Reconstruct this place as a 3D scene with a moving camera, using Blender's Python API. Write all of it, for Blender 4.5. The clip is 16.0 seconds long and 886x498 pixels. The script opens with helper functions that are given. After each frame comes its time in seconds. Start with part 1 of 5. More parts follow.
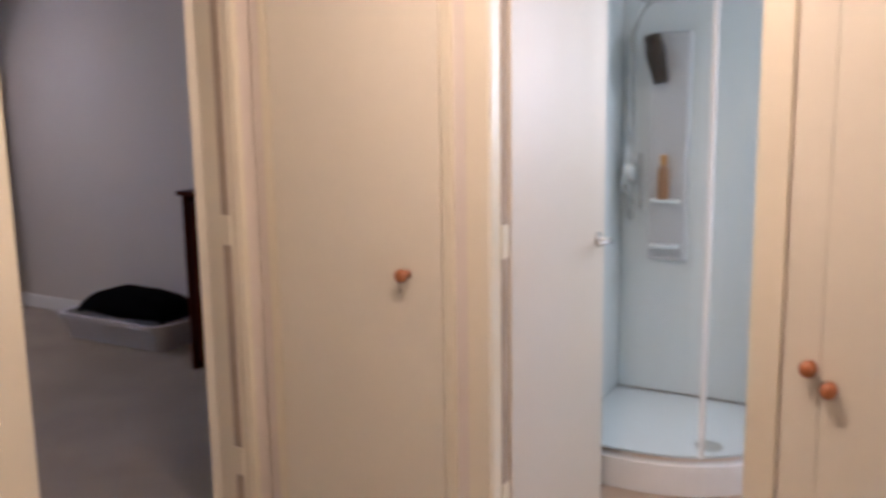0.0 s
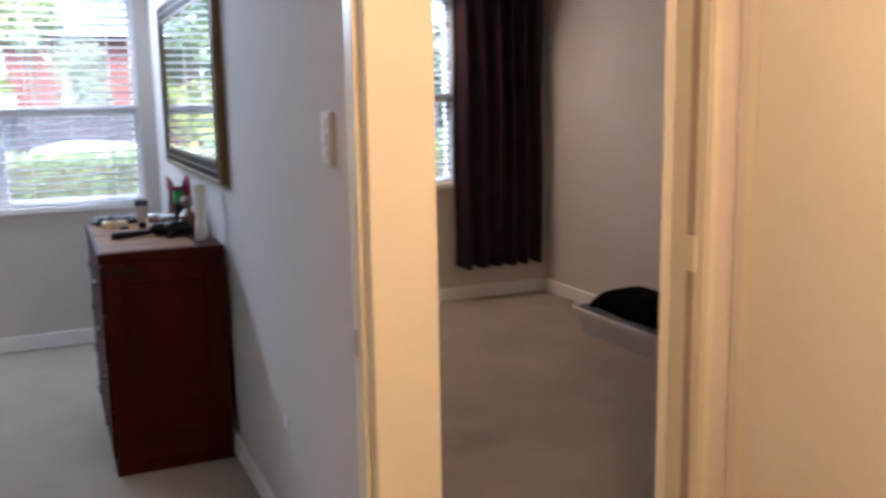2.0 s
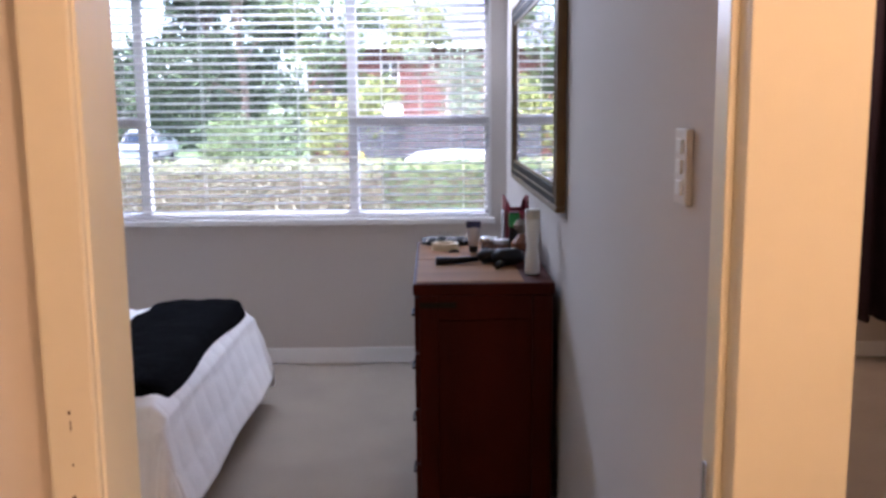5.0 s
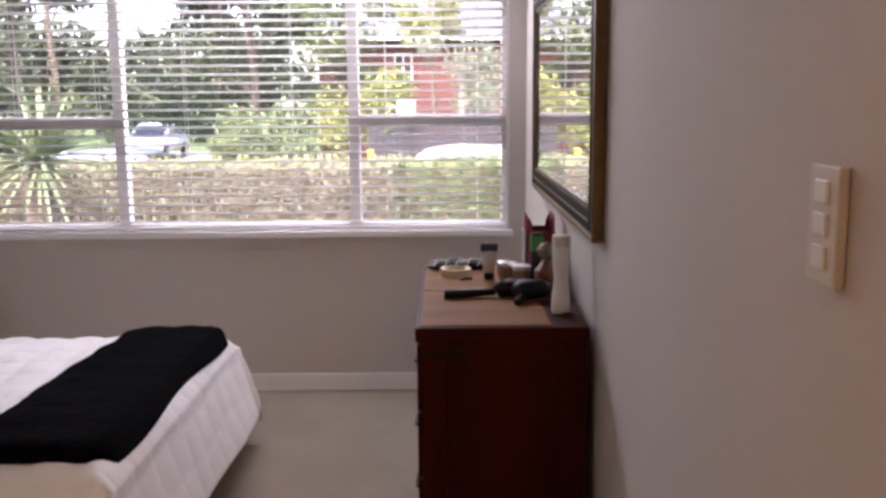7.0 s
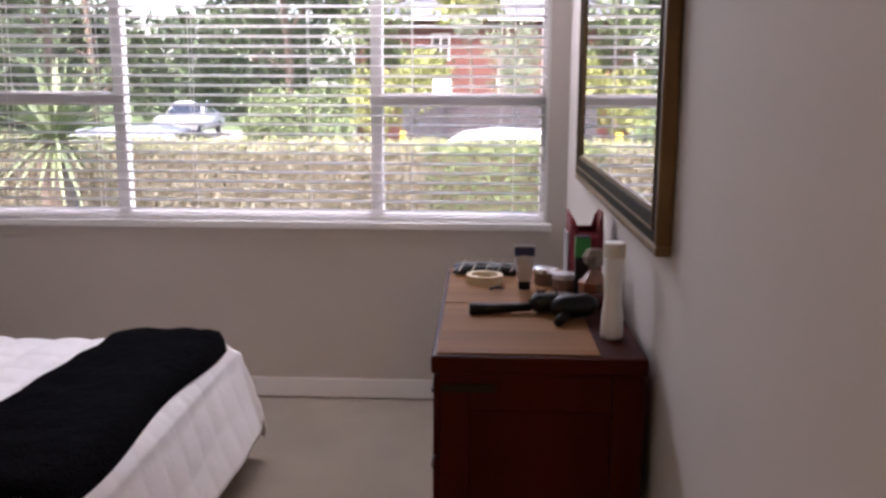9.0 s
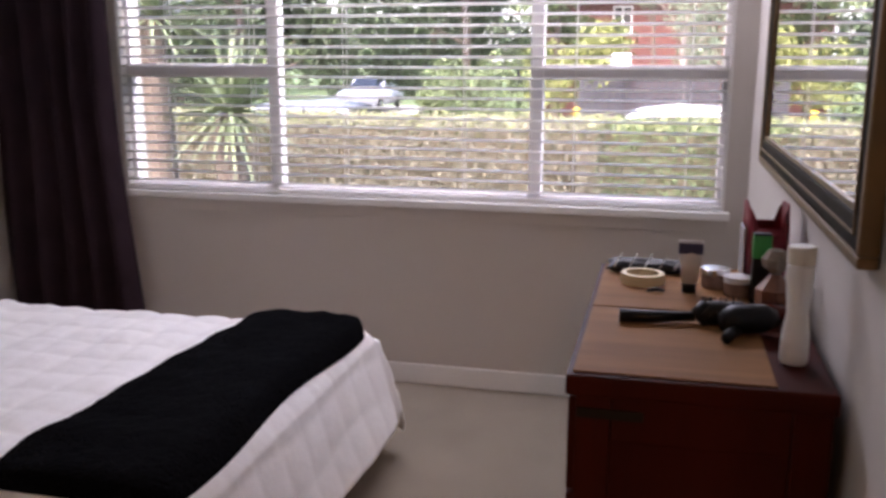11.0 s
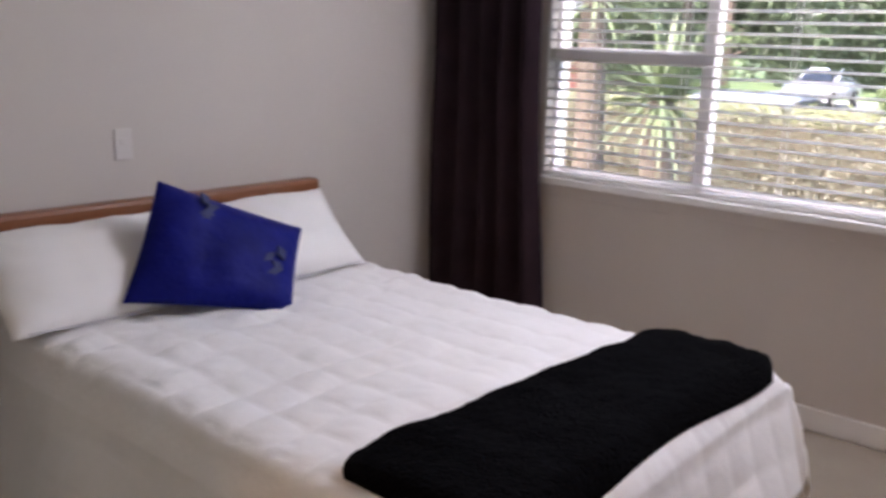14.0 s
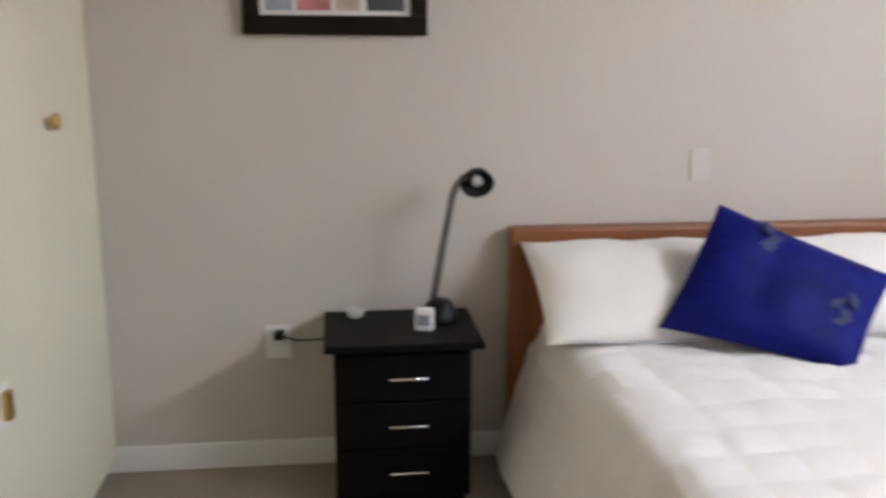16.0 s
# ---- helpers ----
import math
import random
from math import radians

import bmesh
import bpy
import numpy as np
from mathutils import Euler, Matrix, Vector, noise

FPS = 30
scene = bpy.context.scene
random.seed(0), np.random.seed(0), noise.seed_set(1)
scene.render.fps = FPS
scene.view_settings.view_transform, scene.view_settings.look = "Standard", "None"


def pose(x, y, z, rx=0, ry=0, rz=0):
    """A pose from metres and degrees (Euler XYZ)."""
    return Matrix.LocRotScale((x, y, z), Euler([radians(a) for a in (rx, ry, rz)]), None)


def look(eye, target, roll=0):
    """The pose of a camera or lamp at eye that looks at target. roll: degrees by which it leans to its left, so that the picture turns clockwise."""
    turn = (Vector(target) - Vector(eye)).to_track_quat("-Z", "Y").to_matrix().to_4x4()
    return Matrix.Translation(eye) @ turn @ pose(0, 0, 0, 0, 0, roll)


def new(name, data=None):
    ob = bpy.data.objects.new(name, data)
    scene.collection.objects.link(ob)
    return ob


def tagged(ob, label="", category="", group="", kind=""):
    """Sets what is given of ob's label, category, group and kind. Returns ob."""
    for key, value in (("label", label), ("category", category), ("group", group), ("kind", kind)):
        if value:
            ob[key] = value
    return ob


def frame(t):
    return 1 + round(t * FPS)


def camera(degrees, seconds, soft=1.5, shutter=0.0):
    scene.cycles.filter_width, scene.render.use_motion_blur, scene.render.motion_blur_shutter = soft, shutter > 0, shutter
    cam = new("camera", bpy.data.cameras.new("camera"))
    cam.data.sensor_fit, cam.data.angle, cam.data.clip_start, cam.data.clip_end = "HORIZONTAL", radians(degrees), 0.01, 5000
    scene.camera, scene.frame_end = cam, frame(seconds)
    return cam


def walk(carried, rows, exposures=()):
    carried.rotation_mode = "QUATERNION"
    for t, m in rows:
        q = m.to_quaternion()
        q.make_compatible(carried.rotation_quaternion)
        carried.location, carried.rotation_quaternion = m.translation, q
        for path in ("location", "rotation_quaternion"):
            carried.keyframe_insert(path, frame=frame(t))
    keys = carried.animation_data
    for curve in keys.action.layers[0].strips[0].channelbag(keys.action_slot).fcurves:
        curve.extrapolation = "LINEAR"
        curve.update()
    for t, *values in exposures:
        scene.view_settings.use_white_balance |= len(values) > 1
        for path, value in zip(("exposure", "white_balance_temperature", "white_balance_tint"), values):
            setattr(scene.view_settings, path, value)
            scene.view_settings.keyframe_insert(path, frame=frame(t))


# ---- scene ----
LENS = 52.53
PATH = [
    (0.0, look((-1.168, -6.013, 1.465), (0.528, -5.009, 1.127), -0.90)),
    (0.5, look((-1.036, -6.078, 1.486), (0.443, -4.776, 1.145), -0.83)),
    (1.0, look((-0.916, -6.095, 1.491), (0.331, -4.570, 1.149), -0.82)),
    (1.5, look((-0.790, -6.011, 1.483), (0.233, -4.326, 1.144), -1.02)),
    (2.0, look((-0.659, -5.883, 1.478), (0.138, -4.080, 1.144), -1.03)),
    (2.5, look((-0.587, -5.764, 1.476), (0.016, -3.885, 1.148), -0.71)),
    (3.0, look((-0.529, -5.641, 1.469), (-0.100, -3.714, 1.153), -0.49)),
    (3.5, look((-0.460, -5.543, 1.468), (-0.188, -3.586, 1.159), -0.57)),
    (4.0, look((-0.453, -5.451, 1.466), (-0.292, -3.481, 1.163), -0.66)),
    (4.5, look((-0.443, -5.340, 1.469), (-0.366, -3.364, 1.169), -0.82)),
    (5.0, look((-0.434, -5.227, 1.477), (-0.411, -3.250, 1.176), -0.51)),
    (7.5, look((-0.412, -4.533, 1.514), (-0.425, -2.559, 1.192), -0.36)),
    (8.0, look((-0.425, -4.430, 1.507), (-0.441, -2.457, 1.180), 0.13)),
    (10.5, look((-0.336, -3.876, 1.480), (-0.682, -1.948, 1.076), -0.05)),
    (11.0, look((-0.347, -3.862, 1.476), (-0.812, -1.960, 1.067), 0.17)),
    (11.5, look((-0.363, -3.853, 1.478), (-0.937, -1.983, 1.061), 0.47)),
    (12.0, look((-0.372, -3.830, 1.484), (-1.066, -2.002, 1.063), 0.76)),
    (12.5, look((-0.388, -3.750, 1.491), (-1.215, -1.981, 1.056), 0.91)),
    (13.0, look((-0.415, -3.673, 1.490), (-1.372, -1.974, 1.044), 1.31)),
    (13.5, look((-0.439, -3.600, 1.487), (-1.539, -1.993, 1.033), 1.69)),
    (14.0, look((-0.455, -3.536, 1.483), (-1.721, -2.057, 1.027), 1.91)),
    (14.5, look((-0.457, -3.494, 1.475), (-1.908, -2.194, 1.026), 1.89)),
    (15.0, look((-0.465, -3.403, 1.459), (-2.116, -2.362, 1.023), 1.57)),
    (15.5, look((-0.437, -3.245, 1.441), (-2.276, -2.582, 1.021), 1.10)),
    (16.0, look((-0.476, -3.075, 1.418), (-2.420, -2.842, 1.010), 0.17)),
]
EXPO = [(0.0, 3.33, 4400, 17), (1.5, 3.55, 5050, 16), (3.0, 3.33, 5550, 22), (4.0, 3.26, 5450, 24), (5.0, 3.22, 5600, 26),
        (7.3, 3.06, 6700, 33), (10.5, 2.97, 6550, 33), (12.5, 2.92, 6600, 30), (14.0, 3.15, 6560, 27), (14.5, 3.4, 6550, 25), (15.5, 3.6, 6700, 22), (16.0, 3.8, 6850, 19)]
cam = camera(LENS, 16.0, soft=3.0, shutter=0.5)
walk(cam, PATH, exposures=EXPO)

# ---- world, sun and lamps ----
world = bpy.data.worlds.new("sky_world")
scene.world = world
world.use_nodes = True
wn = world.node_tree
sky = wn.nodes.new("ShaderNodeTexSky")
sky.sky_type = 'NISHITA'
sky.sun_disc = False
sky.sun_elevation, sky.sun_rotation = radians(52), radians(200)
sky.dust_density = 4.0
wn.links.new(sky.outputs[0], wn.nodes["Background"].inputs[0])
wn.nodes["Background"].inputs[1].default_value = 0.15
sun_data = bpy.data.lights.new("sun", 'SUN')
sun_data.energy, sun_data.angle, sun_data.color = 1.5, radians(20), (1.0, 0.96, 0.91)
sun = new("sun", sun_data)
sun.matrix_world = look((-3, -8, 14), (0, 2, 0))


def area_lamp(name, eye, target, w, h, power, color):
    d = bpy.data.lights.new(name, 'AREA')
    d.shape, d.size, d.size_y, d.energy, d.color = 'RECTANGLE', w, h, power, color
    o = new(name, d)
    o.matrix_world = look(eye, target)
    return o


# fill lamps added indoors above both bedroom windows for skylight; the second warm-tinted
area_lamp("window_sky_fill", (-1.42, -0.03, 2.27), (-1.6, -3.0, 0.5), 2.2, 0.22, 6.4, (0.86, 0.93, 1.0))
area_lamp("window_2_warm_fill", (1.2, -0.03, 2.27), (0.7, -1.7, -0.4), 1.5, 0.22, 3.6, (1.0, 0.69, 0.44))
# lamps added outside above each window to brighten blinds and sills like open sky
area_lamp("blind_sky_fill", (-1.46, 0.75, 2.8), (-1.46, 0.03, 1.45), 3.0, 0.6, 19, (1.0, 0.97, 0.92))
area_lamp("blind_sky_fill_2", (1.25, 0.75, 2.8), (1.25, 0.03, 1.45), 1.8, 0.6, 12, (1.0, 0.97, 0.92))

hall_d = bpy.data.lights.new("hall_ceiling_bulb", 'POINT')
hall_d.energy, hall_d.color, hall_d.shadow_soft_size = 6.0, (1.0, 0.60, 0.30), 0.12
hall_lamp = new("hall_ceiling_bulb", hall_d)
hall_lamp.location = (0.12, -5.3, 2.28)

# ---- mesh and object helpers ----
ORIGIN = {}


def box(bm, x0, x1, y0, y1, z0, z1, bevel=0.0):
    vs = [bm.verts.new((x, y, z)) for z in (z0, z1) for y in (y0, y1) for x in (x0, x1)]
    fs = [bm.faces.new([vs[i] for i in q]) for q in
          ((0, 2, 3, 1), (4, 5, 7, 6), (0, 1, 5, 4), (2, 6, 7, 3), (0, 4, 6, 2), (1, 3, 7, 5))]
    if bevel:
        es = list({e for f in fs for e in f.edges})
        bmesh.ops.bevel(bm, geom=es, offset=bevel, segments=2, affect='EDGES', profile=0.6)
    return bm


def one_box(*a, bevel=0.0):
    return box(bmesh.new(), *a, bevel=bevel)


def lathe(bm, cx, cy, profile, n=20, m=None):
    rings = []
    for r, z in profile:
        ring = []
        for k in range(n):
            a = 2 * math.pi * k / n
            co = Vector((r * math.cos(a), r * math.sin(a), z))
            if m is not None:
                co = m @ co
            ring.append(bm.verts.new((cx + co.x, cy + co.y, co.z)))
        rings.append(ring)
    for a, b in zip(rings, rings[1:]):
        for k in range(n):
            bm.faces.new((a[k], a[(k + 1) % n], b[(k + 1) % n], b[k]))
    bm.faces.new(list(reversed(rings[0])))
    bm.faces.new(rings[-1])
    return bm


def tube(bm, pts, r, n=8):
    pts = [Vector(p) for p in pts]
    rr = r if isinstance(r, (list, tuple)) else [r] * len(pts)
    rings = []
    for i, p in enumerate(pts):
        d = (pts[min(i + 1, len(pts) - 1)] - pts[max(i - 1, 0)]).normalized()
        u = d.orthogonal().normalized() if i == 0 else (u - d * u.dot(d)).normalized()
        w = d.cross(u)
        rings.append([bm.verts.new(p + rr[i] * (math.cos(2 * math.pi * k / n) * u + math.sin(2 * math.pi * k / n) * w)) for k in range(n)])
    for a, b in zip(rings, rings[1:]):
        for k in range(n):
            bm.faces.new((a[k], a[(k + 1) % n], b[(k + 1) % n], b[k]))
    bm.faces.new(list(reversed(rings[0])))
    bm.faces.new(rings[-1])
    return bm


def part(name, bm, material, parent=None, label="", smooth=False):
    """Links a bmesh given in world coordinates as one mesh under its thing."""
    bmesh.ops.recalc_face_normals(bm, faces=bm.faces[:])
    if parent is not None:
        bmesh.ops.translate(bm, verts=bm.verts[:], vec=-ORIGIN[parent])
    me = bpy.data.meshes.new(name)
    bm.to_mesh(me)
    bm.free()
    me.materials.append(material)
    if smooth:
        me.shade_smooth()
    ob = new(name, me)
    if parent is not None:
        ob.parent = parent
        ORIGIN[ob] = ORIGIN[parent]
    else:
        ORIGIN[ob] = Vector((0, 0, 0))
    if label:
        ob["label"] = label
    return ob


def thing(name, at, label, category, group="", kind=""):
    ob = new(name)
    ob.location = at
    ORIGIN[ob] = Vector(at)
    return tagged(ob, label, category, group, kind)


def setting(name, bm, material, label, category):
    return tagged(part(name, bm, material), label, category, "", "structure")


def slab_with_holes(axis, a0, a1, u0, u1, z0, z1, holes):
    """A wall of thickness a0..a1 across the axis, spanning u0..u1 and z0..z1, with rectangular holes (u0, u1, z0, z1)."""
    us = sorted({u0, u1, *[h[0] for h in holes], *[h[1] for h in holes]})
    zs = sorted({z0, z1, *[h[2] for h in holes], *[h[3] for h in holes]})
    def solid(i, j):
        if i < 0 or j < 0 or i >= len(us) - 1 or j >= len(zs) - 1:
            return False
        u, z = (us[i] + us[i + 1]) / 2, (zs[j] + zs[j + 1]) / 2
        return not any(h[0] < u < h[1] and h[2] < z < h[3] for h in holes)
    bm = bmesh.new()
    P = (lambda a, u, z: (u, a, z)) if axis == "y" else (lambda a, u, z: (a, u, z))
    def quad(*q):
        bm.faces.new([bm.verts.new(P(*p)) for p in q])
    for i in range(len(us) - 1):
        for j in range(len(zs) - 1):
            if not solid(i, j):
                continue
            ua, ub, za, zb = us[i], us[i + 1], zs[j], zs[j + 1]
            for a in (a0, a1):
                quad((a, ua, za), (a, ub, za), (a, ub, zb), (a, ua, zb))
            for di, dj, q in ((-1, 0, (ua, za, ua, zb)), (1, 0, (ub, za, ub, zb)), (0, -1, (ua, za, ub, za)), (0, 1, (ua, zb, ub, zb))):
                if not solid(i + di, j + dj):
                    quad((a0, q[0], q[1]), (a1, q[0], q[1]), (a1, q[2], q[3]), (a0, q[2], q[3]))
    bmesh.ops.remove_doubles(bm, verts=bm.verts[:], dist=1e-5)
    return bm


# ---- materials ----
def mat(name, col, rough=0.6, metal=0.0, var=0.10, scale=3.0, bump=0.15, bscale=80.0, dist=0.002, stretch=(1, 1, 1), sheen=0.0, coat=0.0, island=0.0, spec=0.5, detail=4.0):
    m = bpy.data.materials.new(name)
    m.use_nodes = True
    nt = m.node_tree
    b = nt.nodes["Principled BSDF"]
    b.inputs["Roughness"].default_value = rough
    b.inputs["Metallic"].default_value = metal
    b.inputs["Sheen Weight"].default_value = sheen
    b.inputs["Coat Weight"].default_value = coat
    b.inputs["Specular IOR Level"].default_value = spec
    tc = nt.nodes.new("ShaderNodeTexCoord")
    mp = nt.nodes.new("ShaderNodeMapping")
    mp.inputs["Scale"].default_value = stretch
    nt.links.new(tc.outputs["Object"], mp.inputs[0])
    n1 = nt.nodes.new("ShaderNodeTexNoise")
    n1.inputs["Scale"].default_value, n1.inputs["Detail"].default_value = scale, detail
    n2 = nt.nodes.new("ShaderNodeTexNoise")
    n2.inputs["Scale"].default_value, n2.inputs["Detail"].default_value = bscale, 3.0
    nt.links.new(mp.outputs[0], n1.inputs["Vector"])
    nt.links.new(mp.outputs[0], n2.inputs["Vector"])
    mix = nt.nodes.new("ShaderNodeMix")
    mix.data_type = 'RGBA'
    lo = [max(0.0, c * (1 - var)) for c in col]
    hi = [min(1.0, c * (1 + var)) for c in col]
    mix.inputs[6].default_value = (*lo, 1)
    mix.inputs[7].default_value = (*hi, 1)
    add = nt.nodes.new("ShaderNodeMath")
    add.operation = 'MULTIPLY_ADD'
    add.inputs[1].default_value = 0.35
    nt.links.new(n2.outputs[0], add.inputs[0])
    mad = nt.nodes.new("ShaderNodeMath")
    mad.operation = 'MULTIPLY_ADD'
    mad.inputs[1].default_value, mad.inputs[2].default_value = 1.5, -0.42
    nt.links.new(n1.outputs[0], mad.inputs[0])
    nt.links.new(mad.outputs[0], add.inputs[2])
    last = add.outputs[0]
    if island:
        geo = nt.nodes.new("ShaderNodeNewGeometry")
        ad2 = nt.nodes.new("ShaderNodeMath")
        ad2.operation = 'MULTIPLY_ADD'
        ad2.inputs[1].default_value = island
        nt.links.new(geo.outputs["Random Per Island"], ad2.inputs[0])
        sub = nt.nodes.new("ShaderNodeMath")
        sub.operation = 'SUBTRACT'
        sub.inputs[1].default_value = island / 2
        nt.links.new(last, sub.inputs[0])
        nt.links.new(sub.outputs[0], ad2.inputs[2])
        last = ad2.outputs[0]
    nt.links.new(last, mix.inputs[0])
    nt.links.new(mix.outputs[2], b.inputs["Base Color"])
    if bump:
        bp = nt.nodes.new("ShaderNodeBump")
        bp.inputs["Strength"].default_value, bp.inputs["Distance"].default_value = bump, dist
        nt.links.new(n2.outputs[0], bp.inputs["Height"])
        nt.links.new(bp.outputs[0], b.inputs["Normal"])
    return m


def glass_mat(name, tint=(1, 1, 1), rough=0.0):
    m = bpy.data.materials.new(name)
    m.use_nodes = True
    nt = m.node_tree
    nt.nodes.remove(nt.nodes["Principled BSDF"])
    tr = nt.nodes.new("ShaderNodeBsdfTransparent")
    tr.inputs[0].default_value = (*tint, 1)
    gl = nt.nodes.new("ShaderNodeBsdfGlossy")
    gl.inputs["Roughness"].default_value = 0.02
    fr = nt.nodes.new("ShaderNodeFresnel")
    fr.inputs[0].default_value = 1.45
    mx = nt.nodes.new("ShaderNodeMixShader")
    nt.links.new(fr.outputs[0], mx.inputs[0])
    nt.links.new(tr.outputs[0], mx.inputs[1])
    nt.links.new(gl.outputs[0], mx.inputs[2])
    nt.links.new(mx.outputs[0], nt.nodes["Material Output"].inputs[0])
    return m


M_WALL = mat("wall_paint", (0.57, 0.53, 0.485), 0.85, var=0.035, scale=1.3, bump=0.12, bscale=220, dist=0.001)
M_HALLWALL = mat("hall_paint", (0.72, 0.66, 0.57), 0.8, var=0.03, scale=1.5, bump=0.1, bscale=200, dist=0.001)
M_CEIL = mat("ceiling_paint", (0.8, 0.79, 0.76), 0.9, var=0.02, bump=0.05)
M_TRIM = mat("cream_gloss_trim", (0.76, 0.71, 0.54), 0.38, var=0.04, scale=2.0, bump=0.06, bscale=30, dist=0.002)
M_DOOR = mat("cream_door_paint", (0.74, 0.70, 0.56), 0.42, var=0.04, scale=1.6, bump=0.06, bscale=40, dist=0.002)
M_WHITE = mat("white_gloss_paint", (0.80, 0.80, 0.78), 0.4, var=0.03, scale=2.0, bump=0.05, bscale=40, dist=0.001)
M_DOOR3 = mat("warm_white_door_paint", (0.66, 0.61, 0.50), 0.45, var=0.03, scale=1.6, bump=0.05, bscale=40, dist=0.002)
STAIN = (0.95, -2.53, 0.0)
M_CARPET = mat("beige_loop_carpet", (0.32, 0.265, 0.20), 0.95, var=0.22, scale=2.2, bump=0.9, bscale=420, dist=0.006, sheen=0.2)
# a worn grey smudge on the second bedroom's carpet
cn = M_CARPET.node_tree
c_pb = cn.nodes["Principled BSDF"]
c_src = c_pb.inputs["Base Color"].links[0].from_socket
c_tc = cn.nodes.new("ShaderNodeTexCoord")
c_no = cn.nodes.new("ShaderNodeTexNoise")
c_no.inputs["Scale"].default_value = 7.0
c_ds = cn.nodes.new("ShaderNodeVectorMath")
c_ds.operation = 'DISTANCE'
c_ds.inputs[1].default_value = STAIN
c_ad = cn.nodes.new("ShaderNodeMath")
c_ad.operation = 'MULTIPLY_ADD'
c_ad.inputs[1].default_value = 0.35
c_mr = cn.nodes.new("ShaderNodeMapRange")
for sock, v in (("From Min", 0.20), ("From Max", 0.38), ("To Min", 0.55), ("To Max", 0.0)):
    c_mr.inputs[sock].default_value = v
c_mx = cn.nodes.new("ShaderNodeMix")
c_mx.data_type = 'RGBA'
c_mx.inputs[7].default_value = (0.13, 0.10, 0.075, 1)
cn.links.new(c_tc.outputs["Object"], c_no.inputs["Vector"])
cn.links.new(c_tc.outputs["Object"], c_ds.inputs[0])
cn.links.new(c_no.outputs[0], c_ad.inputs[0])
cn.links.new(c_ds.outputs["Value"], c_ad.inputs[2])
cn.links.new(c_ad.outputs[0], c_mr.inputs[0])
cn.links.new(c_mr.outputs[0], c_mx.inputs[0])
cn.links.new(c_src, c_mx.inputs[6])
cn.links.new(c_mx.outputs[2], c_pb.inputs["Base Color"])
M_TILE = mat("bathroom_vinyl", (0.42, 0.33, 0.24), 0.35, var=0.1, scale=4)
M_ALU = mat("white_window_frame", (0.86, 0.85, 0.87), 0.4, var=0.03, bump=0.03)
M_SLAT = mat("white_blind_slat", (0.93, 0.93, 0.92), 0.38, var=0.02, bump=0.02)
nt = M_SLAT.node_tree
pb_, out_ = nt.nodes["Principled BSDF"], nt.nodes["Material Output"]
tl_, mx_ = nt.nodes.new("ShaderNodeBsdfTranslucent"), nt.nodes.new("ShaderNodeMixShader")
tl_.inputs[0].default_value = (0.9, 0.9, 0.88, 1)
mx_.inputs[0].default_value = 0.14
nt.links.new(pb_.outputs[0], mx_.inputs[1])
nt.links.new(tl_.outputs[0], mx_.inputs[2])
nt.links.new(mx_.outputs[0], out_.inputs[0])
M_PLATE = mat("wall_coloured_plastic", (0.62, 0.59, 0.56), 0.5, var=0.02)
M_SWITCH = mat("aged_cream_plastic", (0.64, 0.60, 0.54), 0.5, var=0.03)
M_GLASS = glass_mat("window_glass", (0.96, 0.98, 0.97))
M_SHGLASS = glass_mat("shower_glass", (0.93, 0.96, 0.955))
M_CURTAIN = mat("dark_brown_curtain", (0.026, 0.0145, 0.0195), 0.85, var=0.3, scale=6, bump=0.5, bscale=500, dist=0.001, spec=0.15)
M_DARKWOOD = mat("dark_red_wood", (0.040, 0.0046, 0.0016), 0.5, var=0.5, scale=5, bump=0.2, bscale=60, dist=0.001, stretch=(1, 1, 0.12), spec=0.08)
M_TOPWOOD = mat("worn_honey_wood_top", (0.235, 0.115, 0.046), 0.6, var=0.35, scale=7, bump=0.15, bscale=90, dist=0.001, stretch=(0.12, 2.2, 1), spec=0.05)
M_HEADWOOD = mat("orange_brown_wood", (0.25, 0.085, 0.028), 0.4, var=0.28, scale=5, bump=0.15, bscale=80, dist=0.001, stretch=(1, 0.12, 1), coat=0.2)
M_BLACKWOOD = mat("black_brown_laminate", (0.0055, 0.0042, 0.0042), 0.5, var=0.3, scale=8, bump=0.1, bscale=100, dist=0.001, spec=0.1)
M_QUILT = mat("white_quilt_cotton", (0.86, 0.85, 0.84), 0.85, var=0.04, scale=5, bump=0.35, bscale=38, dist=0.004, sheen=0.2)
M_PILLOW = mat("white_pillowcase", (0.84, 0.83, 0.81), 0.8, var=0.02, scale=6, bump=0.25, bscale=300, dist=0.001)
M_BLUE = mat("royal_blue_satin", (0.004, 0.007, 0.13), 0.6, var=0.4, scale=7, bump=0.6, bscale=40, dist=0.006, spec=0.12)
M_EMBROID = mat("grey_green_embroidery", (0.022, 0.032, 0.115), 0.7, var=0.4, scale=60)
M_THROW = mat("black_fleece", (0.0022, 0.0022, 0.0028), 1.0, var=0.6, scale=14, bump=1.0, bscale=90, dist=0.02, spec=0.04)
M_CHROME = mat("brushed_metal", (0.75, 0.74, 0.72), 0.22, metal=1.0, var=0.05, bump=0.02)
M_BRASS = mat("brass", (0.62, 0.42, 0.16), 0.3, metal=1.0, var=0.12, bump=0.03)
M_KNOB = mat("varnished_pine_knob", (0.36, 0.13, 0.035), 0.3, var=0.2, scale=30, coat=0.4)
M_BLACKPL = mat("black_plastic", (0.006, 0.006, 0.0065), 0.4, var=0.2, spec=0.25)
M_WHITEPL = mat("white_plastic", (0.78, 0.78, 0.76), 0.4, var=0.03)
